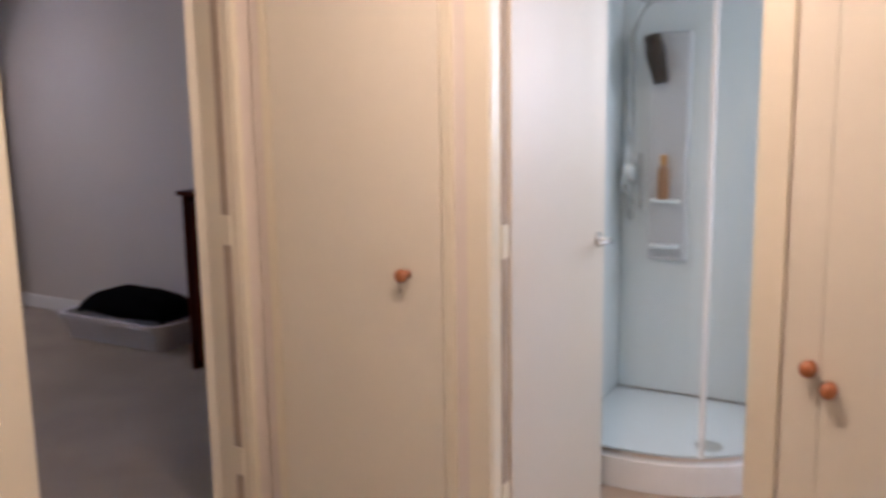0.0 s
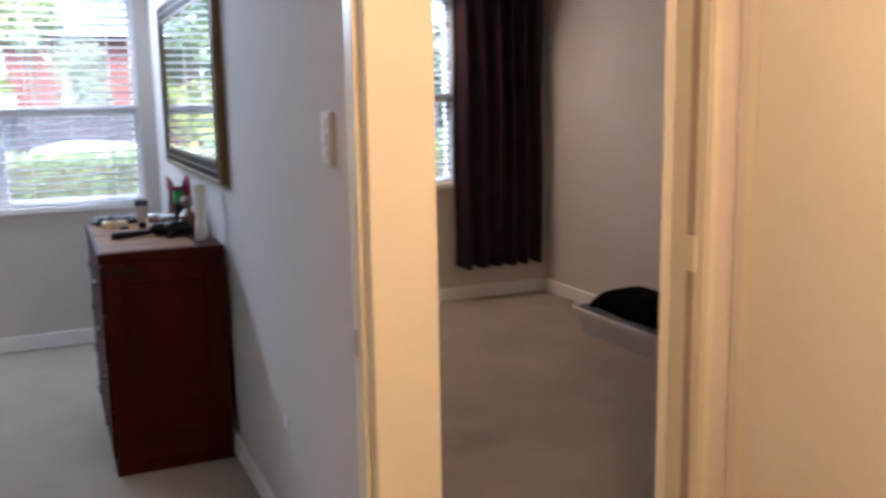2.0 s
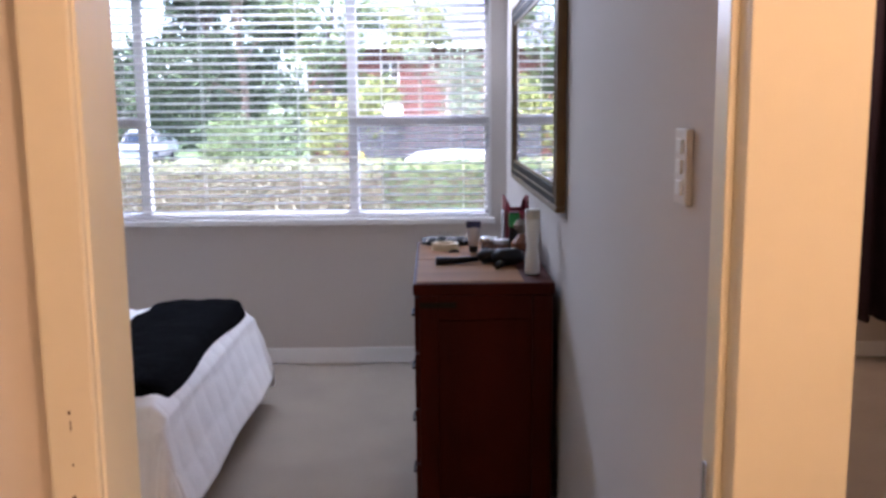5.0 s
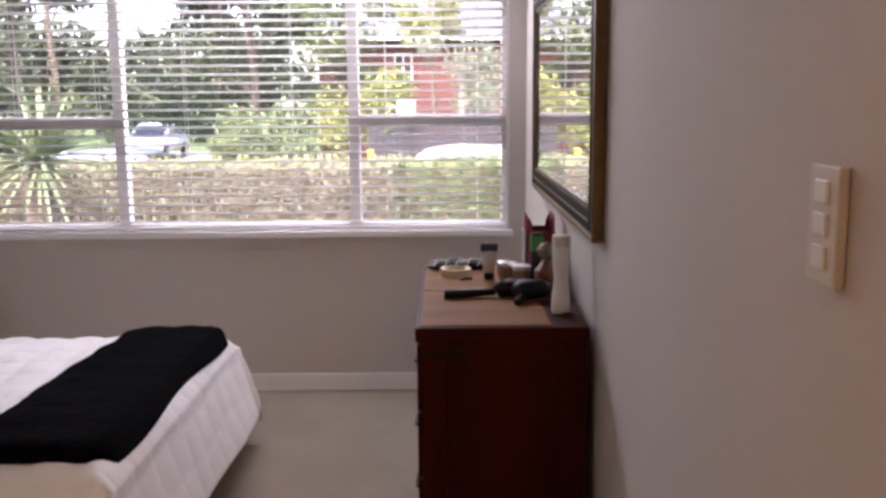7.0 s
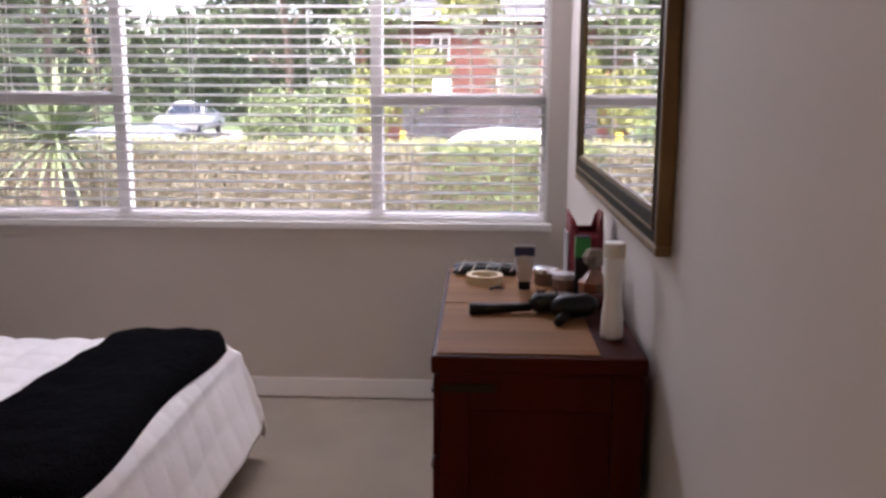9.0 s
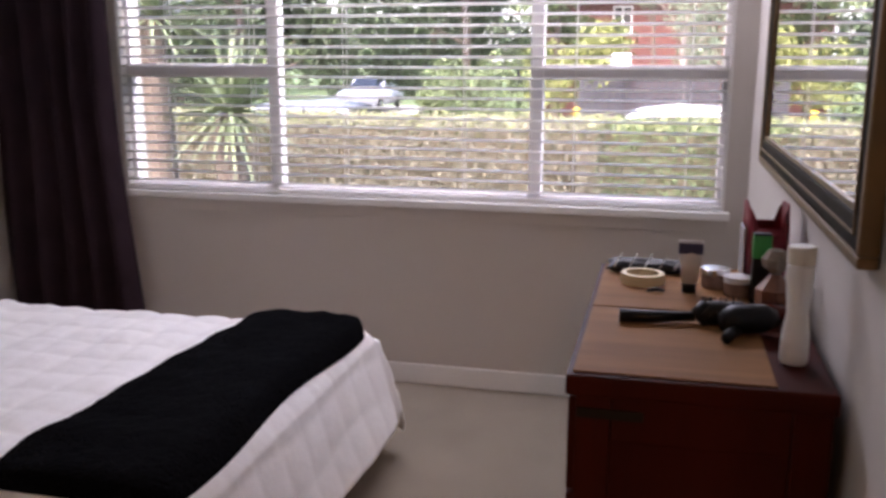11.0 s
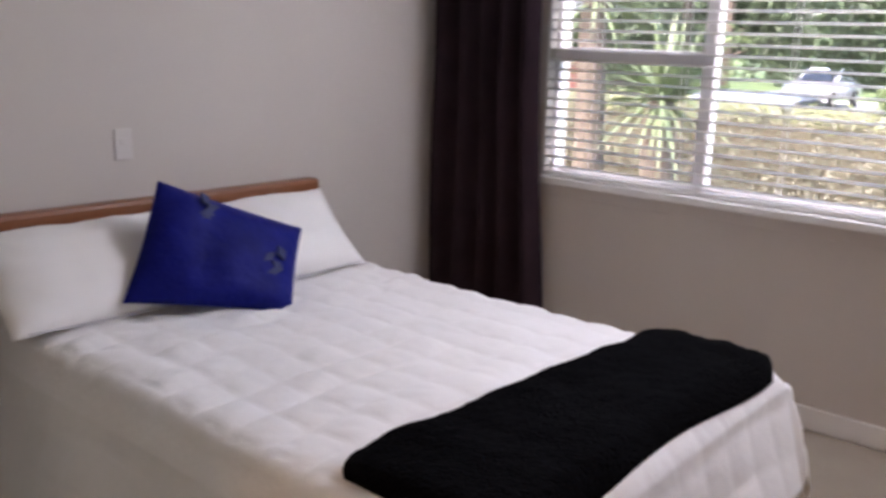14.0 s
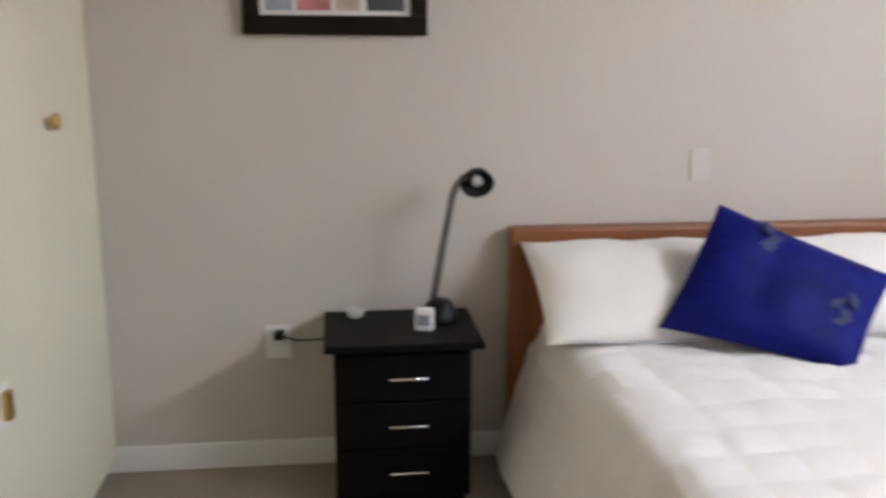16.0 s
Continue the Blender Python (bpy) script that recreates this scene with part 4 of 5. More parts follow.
# switch plate above the bed
pl = thing("wall_plate", (XW, -1.79, 1.03), "plain wall coloured switch plate above the headboard", "light switch")
part("plate", one_box(XW + 0.001, XW + 0.008, -1.825, -1.755, 1.005, 1.12, bevel=0.003), M_PLATE, pl)
part("rocker", one_box(XW + 0.0075, XW + 0.010, -1.80, -1.78, 1.06, 1.085, bevel=0.002), M_PLATE, pl)

# nightstand
NX0, NX1, NY0, NY1, NZ = XW + 0.012, -3.115, -3.125, -2.625, 0.565
ns = thing("nightstand", ((NX0 + NX1) / 2, (NY0 + NY1) / 2, 0), "black brown nightstand with three drawers and silver handles", "nightstand")
part("top", one_box(NX0, NX1, NY0, NY1, NZ - 0.024, NZ, bevel=0.004), M_BLACKWOOD, ns)
part("body", one_box(NX0 + 0.005, NX1 - 0.05, NY0 + 0.03, NY1 - 0.035, 0.03, NZ - 0.025, bevel=0.003), M_BLACKWOOD, ns)
part("plinth", one_box(NX0 + 0.02, NX1 - 0.065, NY0 + 0.045, NY1 - 0.05, 0.0, 0.03, bevel=0.002), M_BLACKWOOD, ns)
for k in range(3):
    z1 = 0.52 - 0.158 * k
    d = part("drawer", one_box(NX1 - 0.0495, NX1 - 0.034, NY0 + 0.036, NY1 - 0.041, z1 - 0.15, z1, bevel=0.003), M_BLACKWOOD, ns)
    ym = -2.862
    part("handle", tube(bmesh.new(), [(NX1 - 0.034, ym - 0.062, z1 - 0.072), (NX1 - 0.012, ym - 0.058, z1 - 0.072), (NX1 - 0.012, ym + 0.058, z1 - 0.072), (NX1 - 0.034, ym + 0.062, z1 - 0.072)], 0.0048, 8), M_CHROME, d, "slim silver bar handle", True)

# desk lamp
dl = thing("desk_lamp", (-3.36, -2.72, NZ), "black desk lamp with a silver gooseneck and open shade", "lamp")
part("base", lathe(bmesh.new(), -3.37, -2.74, [(0.062, NZ), (0.066, NZ + 0.008), (0.060, NZ + 0.03), (0.042, NZ + 0.065), (0.03, NZ + 0.075)], 24), M_BLACKPL, dl, smooth=True)
M_NECK = mat("dark_gooseneck_metal", (0.16, 0.16, 0.165), 0.35, metal=0.9, var=0.15)
neck = []
for k in range(15):
    f = k / 14
    neck.append((-3.37 + 0.02 * f, -2.765 + 0.085 * f + 0.04 * max(0, f - 0.8) ** 1.5 / 0.09, NZ + 0.06 + 0.42 * min(f, 0.9) / 0.9 + 0.012 * max(0, f - 0.9) / 0.1))
part("gooseneck", tube(bmesh.new(), neck, 0.0125, 12), M_NECK, dl, "flexible silver gooseneck", True)
hx, hy, hz = -3.335, -2.622, 1.04
m = Matrix.Translation((hx, hy, hz)) @ Matrix.Rotation(radians(-58), 4, 'Y') @ Matrix.Rotation(radians(180), 4, 'X')
bm = bmesh.new()
prof = [(0.012, -0.04), (0.026, -0.036), (0.044, -0.015), (0.055, 0.018), (0.052, 0.018), (0.040, -0.012), (0.012, -0.028)]
n = 24
rings = [[bm.verts.new(m @ Vector((r * math.cos(6.2832 * k / n), r * math.sin(6.2832 * k / n), z))) for k in range(n)] for r, z in prof]
for a, b in zip(rings, rings[1:]):
    for k in range(n):
        bm.faces.new((a[k], a[(k + 1) % n], b[(k + 1) % n], b[k]))
bm.faces.new(rings[0])
bm.faces.new(rings[-1])
part("shade", bm, M_BLACKPL, dl, "small black shade with a pale inside", True)
bm = lathe(bmesh.new(), 0, 0, [(0.008, -0.036), (0.018, -0.01), (0.02, 0.004), (0.01, 0.014)], 14)
bmesh.ops.transform(bm, matrix=m, verts=bm.verts[:])
part("bulb", bm, M_WHITEPL, dl, "unlit frosted bulb", True)
cab = thing("lamp_cable", (-3.49, -3.2, 0.47), "black lamp cable with a plug in the wall socket", "cable")
part("plug", one_box(XW + 0.0155, XW + 0.05, -3.30, -3.265, 0.475, 0.508, bevel=0.006), M_BLACKPL, cab)
part("lead", tube(bmesh.new(), [(XW + 0.04, -3.27, 0.488), (XW + 0.06, -3.22, 0.478), (XW + 0.07, -3.14, 0.482), (XW + 0.05, -3.09, 0.50)], 0.0035, 8), M_BLACKPL, cab, smooth=True)
sk = thing("power_socket", (XW, -3.28, 0.46), "white double power socket beside the nightstand", "socket")
part("plate", one_box(XW + 0.001, XW + 0.012, -3.33, -3.245, 0.40, 0.52, bevel=0.003), M_WHITEPL, sk)
for z in (0.425, 0.49):
    part("outlet", one_box(XW + 0.0115, XW + 0.0155, -3.305, -3.26, z - 0.012, z + 0.014, bevel=0.001), M_WHITEPL, sk)
mg = thing("alarm_clock", (-3.27, -2.80, NZ), "small white and silver alarm clock on the nightstand", "clock")
bm = one_box(-0.022, 0.022, -0.03, 0.03, 0, 0.072, bevel=0.008)
bmesh.ops.transform(bm, matrix=Matrix.Translation((-3.27, -2.80, NZ)) @ Matrix.Rotation(radians(-12), 4, 'Z'), verts=bm.verts[:])
part("case", bm, M_WHITEPL, mg)
bm = one_box(0.0215, 0.0235, -0.02, 0.02, 0.02, 0.055, bevel=0.0008)
bmesh.ops.transform(bm, matrix=Matrix.Translation((-3.27, -2.80, NZ)) @ Matrix.Rotation(radians(-12), 4, 'Z'), verts=bm.verts[:])
part("face", bm, mat("grey_clock_face", (0.25, 0.27, 0.33), 0.3), mg, "grey display")
ds = thing("small_glass_dish", (-3.44, -3.02, NZ), "small clear glass dish on the nightstand", "dish")
part("dish", lathe(bmesh.new(), -3.44, -3.02, [(0.02, NZ), (0.026, NZ + 0.004), (0.034, NZ + 0.03), (0.030, NZ + 0.03), (0.018, NZ + 0.010)], 18), mat("frosted_glass", (0.55, 0.55, 0.50), 0.15, var=0.1), ds, smooth=True)

# built-in wardrobe along the south wall
wr = thing("built_in_wardrobe", (-2.3, -3.88, 0), "cream painted built-in wardrobe with flush doors and small catches", "wardrobe")
part("plinth", one_box(XW + 0.001, -1.02, YB1 + 0.001, -3.895, 0, 0.06), M_DOOR, wr)
for a, b in ((XW + 0.002, -2.47), (-2.466, -1.74), (-1.736, -1.02)):
    d = part("door", one_box(a, b, -3.885, -3.861, 0.062, 2.1, bevel=0.003), M_DOOR, wr)
bm = lathe(bmesh.new(), 0, 0, [(0.012, 0), (0.010, 0.012), (0.022, 0.018), (0.024, 0.028), (0.014, 0.036)], 16)
bmesh.ops.transform(bm, matrix=Matrix.Translation((-3.07, -3.861, 1.255)) @ Matrix.Rotation(radians(-90), 4, 'X'), verts=bm.verts[:])
part("knob", bm, M_BRASS, wr, "small dull brass knob", True)
part("catch_plate", one_box(-2.565 - 0.03, -2.565 + 0.03, -3.8605, -3.856, 0.63 - 0.05, 0.63 + 0.05, bevel=0.001), M_WHITEPL, wr, "white catch plate")
part("catch", one_box(-2.565 - 0.013, -2.565 + 0.02, -3.8555, -3.838, 0.63 - 0.035, 0.63 + 0.035, bevel=0.004), M_BRASS, wr, "brass sliding catch")

# framed picture above the nightstand
pf = thing("picture_frame", (XW, -3.06, 1.5), "black framed family photo collage on the wall", "picture")
PY0, PY1, PZ0, PZ1 = -3.365, -2.765, 1.503, 1.95


def pic_rail(a, b, c, d):
    part("frame_rail", one_box(XW + 0.002, XW + 0.03, a, b, c, d, bevel=0.005), M_DARKFRAME, pf)


pic_rail(PY0, PY1, PZ0, PZ0 + 0.062)
pic_rail(PY0, PY1, PZ1 - 0.062, PZ1)
pic_rail(PY0, PY0 + 0.055, PZ0 + 0.0625, PZ1 - 0.0625)
pic_rail(PY1 - 0.055, PY1, PZ0 + 0.0625, PZ1 - 0.0625)
part("mount", one_box(XW + 0.003, XW + 0.012, PY0 + 0.056, PY1 - 0.056, PZ0 + 0.063, PZ1 - 0.063), M_WHITEPL, pf, "white mount card")
for k, (ya, yb, col) in enumerate(((PY0 + 0.075, PY0 + 0.16, (0.30, 0.33, 0.38)), (PY0 + 0.175, PY0 + 0.285, (0.50, 0.18, 0.18)), (PY0 + 0.30, PY0 + 0.38, (0.55, 0.45, 0.38)), (PY0 + 0.40, PY1 - 0.075, (0.06, 0.06, 0.07)))):
    part("print", one_box(XW + 0.0125, XW + 0.0135, ya, yb, PZ0 + 0.078, PZ1 - 0.085), mat("photo_print", col, 0.5, var=0.5, scale=14, bump=0), pf, "plain blurred photo print")

# ---- bedroom 2 ----
bx = thing("plastic_storage_box", (2.5, -1.58, 0), "low translucent grey plastic storage box on the carpet", "storage box")
bm = bmesh.new()
x0, x1, y0, y1 = 2.36, XR - 0.06, -1.99, -1.15
rings = []
for off, z in ((0.0, 0.0), (0.0, 0.004), (-0.03, 0.135), (-0.055, 0.137), (-0.058, 0.165), (-0.045, 0.168), (-0.02, 0.16), (0.012, 0.01)):
    ring = []
    for cx, cy, a0 in ((x1 - 0.05, y1 - 0.05, 0), (x0 + 0.05, y1 - 0.05, 90), (x0 + 0.05, y0 + 0.05, 180), (x1 - 0.05, y0 + 0.05, 270)):
        for k in range(5):
            a = radians(a0 + 22.5 * k)
            r = 0.05 - off
            ring.append(bm.verts.new((cx + r * math.cos(a), cy + r * math.sin(a), z)))
    rings.append(ring)
for a, b in zip(rings, rings[1:]):
    for k in range(20):
        bm.faces.new((a[k], a[(k + 1) % 20], b[(k + 1) % 20], b[k]))
bm.faces.new(rings[0])
bm.faces.new(rings[-1])
part("tub", bm, M_GREYPL, bx)
pb = thing("black_pet_cushion", (2.5, -1.6, 0.1), "black fabric cushion stuffed into the storage box", "cushion")
bm = bmesh.new()
n = 24
g = []
for i in range(n + 1):
    row = []
    for j in range(n + 1):
        u, v = i / n, j / n
        cu_, cv_ = 2 * u - 1, 2 * v - 1
        x = (x0 + x1) / 2 + 0.03 + (x1 - x0 - 0.03) / 2 * cu_ * 0.98
        y = (y0 + y1) / 2 + (y1 - y0 - 0.06) / 2 * cv_ * 0.98
        h = ((1 - cu_ ** 4) * (1 - cv_ ** 4)) ** 0.6
        row.append(bm.verts.new((x, y, 0.165 + 0.125 * h + 0.012 * noise.noise((x * 6, y * 6, 2)) + 0.02 * u * h)))
    g.append(row)
for i in range(n):
    for j in range(n):
        bm.faces.new((g[i][j], g[i + 1][j], g[i + 1][j + 1], g[i][j + 1]))
o = part("fabric", bm, M_THROW, pb, smooth=True)
o.modifiers.new("thickness", 'SOLIDIFY').thickness = 0.03
wd = thing("wooden_cabinet", (2.5, -2.6, 0), "dark red brown wooden cabinet against the wall", "cabinet")
part("side", one_box(2.22, XR - 0.02, -2.42, -2.395, 0.0, 0.96, bevel=0.003), M_DARKWOOD, wd)
part("side", one_box(2.22, XR - 0.02, -3.1, -3.075, 0.0, 0.96, bevel=0.003), M_DARKWOOD, wd)
part("top", one_box(2.20, XR - 0.02, -3.12, -2.375, 0.96, 0.985, bevel=0.003), M_DARKWOOD, wd)
part("front", one_box(2.235, 2.255, -3.07, -2.425, 0.05, 0.925, bevel=0.003), M_DARKWOOD, wd)

# ---- bathroom: corner shower ----
sx, sy = XR - 0.012, -4.632
st = thing("shower_enclosure", (2.4, -5.0, 0), "curved glass corner shower with a white tray", "shower")


def quadrant(r_out, flat):
    pts = [(sx, sy), (sx - r_out, sy)]
    pts.append((sx - r_out, sy - flat))
    for k in range(1, 16):
        a = math.pi - (math.pi / 2) * k / 16
        pts.append((sx - flat + (r_out - flat) * math.cos(a), sy - flat - (r_out - flat) * math.sin(a)))
    pts.append((sx - flat, sy - r_out))
    pts.append((sx, sy - r_out))
    return pts


def prism(pts, z0, z1):
    bm = bmesh.new()
    lo = [bm.verts.new((x, y, z0)) for x, y in pts]
    hi = [bm.verts.new((x, y, z1)) for x, y in pts]
    bm.faces.new(list(reversed(lo)))
    bm.faces.new(hi)
    for k in range(len(pts)):
        bm.faces.new((lo[k], lo[(k + 1) % len(pts)], hi[(k + 1) % len(pts)], hi[k]))
    return bm


def rail(r, w, flat, z0, z1):
    a, b = quadrant(r, flat)[1:], quadrant(r - w, flat)[1:]
    bm = bmesh.new()
    A0, A1 = [[bm.verts.new((x, y, z)) for x, y in a] for z in (z0, z1)]
    B0, B1 = [[bm.verts.new((x, y, z)) for x, y in b] for z in (z0, z1)]
    for k in range(len(a) - 1):
        for P_, Q in ((A0, A1), (A1, B1), (B1, B0), (B0, A0)):
            bm.faces.new((P_[k], P_[k + 1], Q[k + 1], Q[k]))
    return bm


M_ACRYL = mat("white_acrylic", (0.80, 0.81, 0.80), 0.2, var=0.02, bump=0.0)
part("tray", prism(quadrant(0.9, 0.36), 0.007, 0.09), M_ACRYL, st, "white acrylic shower tray")
part("tray_rim", rail(0.905, 0.06, 0.36, 0.091, 0.125), M_ACRYL, st)
part("floor_track", rail(0.885, 0.018, 0.36, 0.126, 0.15), M_CHROME, st)
part("head_track", rail(0.885, 0.018, 0.36, 1.96, 1.99), M_CHROME, st)
gl = part("curved_glass", rail(0.88, 0.006, 0.36, 0.151, 1.959), M_SHGLASS, st, "clear curved shower glass")
gl.visible_shadow = False
part("drain", lathe(bmesh.new(), 2.22, -5.2, [(0.055, 0.0905), (0.055, 0.097), (0.045, 0.1)], 24), M_CHROME, st, "round chrome waste")
for a in (208, 238):
    x, y = sx - 0.36 + 0.525 * math.cos(radians(a)), sy - 0.36 + 0.525 * math.sin(radians(a))
    part("door_stile", one_box(x - 0.009, x + 0.009, y - 0.009, y + 0.009, 0.152, 1.958, bevel=0.002), M_ACRYL, st, "slim pale door edge seal")
part("liner", one_box(sx - 0.95, sx, sy + 0.001, sy + 0.008, 0.1, 2.1, bevel=0.001), M_ACRYL, st, "white acrylic wall liner")
part("liner", one_box(sx + 0.001, sx + 0.008, sy - 0.95, sy, 0.1, 2.1, bevel=0.001), M_ACRYL, st, "white acrylic wall liner")
cp = thing("shower_column", (2.7, -4.8, 0), "chrome shower column with rail hose and grey hand shower", "shower column")
kx, ky = 2.735, -4.86
part("panel", one_box(kx - 0.008, kx + 0.04, ky - 0.085, ky + 0.085, 0.72, 1.72, bevel=0.012), M_GREYPL, cp, "pale grey moulded column")
part("riser", tube(bmesh.new(), [(kx - 0.03, ky + 0.16, 0.9), (kx - 0.03, ky + 0.16, 1.72), (kx - 0.06, ky + 0.12, 1.80), (kx - 0.16, ky + 0.02, 1.86)], 0.011, 10), M_CHROME, cp, "bent chrome riser", True)
part("rain_head", lathe(bmesh.new(), kx - 0.17, ky + 0.01, [(0.02, 1.865), (0.085, 1.845), (0.085, 1.832), (0.07, 1.83)], 24), M_CHROME, cp, "flat round shower head", True)
part("hand_shower", tube(bmesh.new(), [(kx - 0.05, ky + 0.07, 1.70), (kx - 0.06, ky + 0.05, 1.62), (kx - 0.045, ky + 0.03, 1.50)], [0.036, 0.046, 0.03], 14), M_BLACKPL, cp, "dark hand shower", True)
part("hose", tube(bmesh.new(), [(kx - 0.05, ky + 0.16, 1.30), (kx - 0.09, ky + 0.18, 1.05), (kx - 0.06, ky + 0.1, 0.95), (kx - 0.03, ky + 0.12, 1.2)], 0.008, 8), M_CHROME, cp, "grey shower hose", True)
part("mixer", lathe(bmesh.new(), kx - 0.02, ky + 0.17, [(0.03, 1.06), (0.036, 1.08), (0.036, 1.14), (0.02, 1.16)], 16), M_CHROME, cp, "round mixer tap", True)
part("shelf", one_box(kx - 0.075, kx - 0.009, ky - 0.06, ky + 0.06, 0.985, 1.0, bevel=0.003), M_ACRYL, cp)
part("shelf", one_box(kx - 0.075, kx - 0.009, ky - 0.06, ky + 0.06, 0.785, 0.80, bevel=0.003), M_ACRYL, cp)
sb = thing("shampoo_bottle", (kx - 0.042, ky + 0.01, 1.0), "orange brown shampoo bottle on the shower shelf", "bottle")
part("bottle", lathe(bmesh.new(), kx - 0.042, ky + 0.01, [(0.024, 1.0), (0.027, 1.01), (0.027, 1.13), (0.014, 1.15)], 16), mat("orange_brown_bottle", (0.30, 0.16, 0.07), 0.35), sb, smooth=True)
part("cap", lathe(bmesh.new(), kx - 0.042, ky + 0.01, [(0.016, 1.1505), (0.016, 1.19), (0.012, 1.195)], 14), mat("orange_cap", (0.5, 0.27, 0.08), 0.4), sb, "orange cap")

# hall ceiling lamp that lights the passage
hl = thing("ceiling_lamp", (0.12, -5.3, 2.35), "round ceiling lamp holder above the hall", "lamp")
part("rose", lathe(bmesh.new(), 0.12, -5.3, [(0.03, 2.345), (0.05, 2.37), (0.055, CEIL)], 20), M_WHITEPL, hl, smooth=True)
# warm-tinted fill lamp added in an assumed, unseen bathroom window
bath_d = bpy.data.lights.new("bathroom_window_fill", 'AREA')
bath_d.shape, bath_d.size, bath_d.size_y, bath_d.energy, bath_d.color = 'RECTANGLE', 0.58, 0.85, 2.3, (1.0, 0.80, 0.56)
bath_l = new("bathroom_window_fill", bath_d)
bath_l.matrix_world = look((XR + 0.02, -5.95, 1.6), (1.4, -5.5, 0.9))

# ---- outside: garden, hedge, street, cars, trees, houses ----
GZ = -0.62
M_GRASS = mat("garden_grass", (0.07, 0.11, 0.035), 0.9, var=0.4, scale=1.2, bump=0.8, bscale=60, dist=0.03)
M_ROAD = mat("street_asphalt", (0.06, 0.06, 0.062), 0.85, var=0.2, scale=2, bump=0.4, bscale=120, dist=0.004)
M_CONC = mat("kerb_concrete", (0.36, 0.35, 0.33), 0.85, var=0.15, scale=3)
M_BRICKH = mat("red_brown_brick", (0.11, 0.042, 0.034), 0.85, var=0.25, scale=6, bump=0.3, bscale=30, dist=0.01)
M_ROOF = mat("grey_roof_tiles", (0.085, 0.092, 0.11), 0.8, var=0.2, scale=4)
M_LEAFD = mat("dark_leaves", (0.042, 0.066, 0.03), 0.7, var=0.5, scale=2, bump=0, island=0.8)
M_LEAFM = mat("mid_green_leaves", (0.105, 0.145, 0.06), 0.65, var=0.5, scale=2, bump=0, island=0.8)
M_LEAFY = mat("golden_leaves", (0.18, 0.205, 0.06), 0.65, var=0.4, scale=2, bump=0, island=0.8)
M_HEDGEG = mat("green_hedge_leaves", (0.085, 0.125, 0.05), 0.7, var=0.35, scale=2.5, bump=0, island=0.6)
M_LEAFG = mat("grey_green_leaves", (0.16, 0.20, 0.13), 0.7, var=0.35, scale=2.5, bump=0, island=0.6)
M_HEDGE = mat("hedge_leaves", (0.165, 0.158, 0.112), 0.7, var=0.35, scale=2.5, bump=0, island=0.6)
M_HEDGETOP = mat("hedge_young_leaves", (0.25, 0.28, 0.12), 0.65, var=0.4, scale=2, bump=0, island=0.7)
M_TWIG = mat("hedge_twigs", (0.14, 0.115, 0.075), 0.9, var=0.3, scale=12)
M_BARK = mat("grey_bark", (0.11, 0.085, 0.065), 0.9, var=0.35, scale=7, bump=0.8, bscale=25, dist=0.02, stretch=(1, 1, 0.3))
M_PALEBARK = mat("pale_bark", (0.45, 0.38, 0.34), 0.85, var=0.25, scale=7)
M_YUCCA = mat("yucca_leaves", (0.13, 0.17, 0.085), 0.5, var=0.35, scale=3, bump=0, island=0.45)
M_CARW = mat("white_car_paint", (0.75, 0.76, 0.77), 0.25, var=0.02, bump=0, coat=0.6)
M_CARS = mat("silver_car_paint", (0.30, 0.33, 0.38), 0.3, metal=0.5, var=0.03, bump=0, coat=0.5)
M_CARGL = mat("dark_car_glass", (0.02, 0.025, 0.03), 0.08, var=0.1, bump=0)
M_TYRE = mat("black_tyre", (0.015, 0.015, 0.015), 0.8)
M_DARKF = mat("dark_stained_fence", (0.03, 0.03, 0.035), 0.8, var=0.3, scale=5)
M_YEL = mat("yellow_marker", (0.75, 0.50, 0.03), 0.5)

tagged(part("ground", one_box(-260, 260, 0.2, 520, GZ - 0.4, GZ), M_GRASS), "short green garden grass", "grass", "", "structure")
tagged(part("road", one_box(-120, 120, 8.6, 15.2, GZ + 0.004, GZ + 0.012), M_ROAD), "grey asphalt street", "road", "", "structure")
for y in (8.45, 15.2):
    tagged(part("kerb", one_box(-120, 120, y, y + 0.15, GZ, GZ + 0.12, bevel=0.02), M_CONC), "grey concrete kerb", "kerb", "", "structure")


tagged(part("driveway", one_box(-14.6, -10.2, 15.36, 38.0, GZ + 0.004, GZ + 0.012), M_CONC), "grey concrete driveway", "driveway", "", "structure")


def leaves(bm, centre, radii, n, size, rnd, hollow=0.45, bend=0.25, flat=0.0):
    cx, cy, cz = centre
    for _ in range(n):
        while True:
            p = Vector((rnd.uniform(-1, 1), rnd.uniform(-1, 1), rnd.uniform(-1, 1)))
            if hollow < p.length < 1:
                break
        q = Vector((cx + p.x * radii[0], cy + p.y * radii[1], cz + p.z * radii[2]))
        d = Vector((rnd.gauss(0, 1), rnd.gauss(0, 1), rnd.gauss(0, 1) * (1 - flat))).normalized()
        e = d.orthogonal().normalized()
        e.rotate(Matrix.Rotation(rnd.uniform(0, 6.28), 3, d))
        s = size * rnd.uniform(0.6, 1.4)
        u = e.cross(d)
        a = bm.verts.new(q - e * s)
        b = bm.verts.new(q + u * s * 0.42 + d * s * bend)
        c = bm.verts.new(q + e * s)
        f = bm.verts.new(q - u * s * 0.42 + d * s * bend)
        bm.faces.new((a, b, c, f))


def leaf_mesh(blobs, size, seed, **k):
    rnd = random.Random(seed)
    bm = bmesh.new()
    for c, r, n in blobs:
        leaves(bm, c, r, n, size, rnd, **k)
    return bm


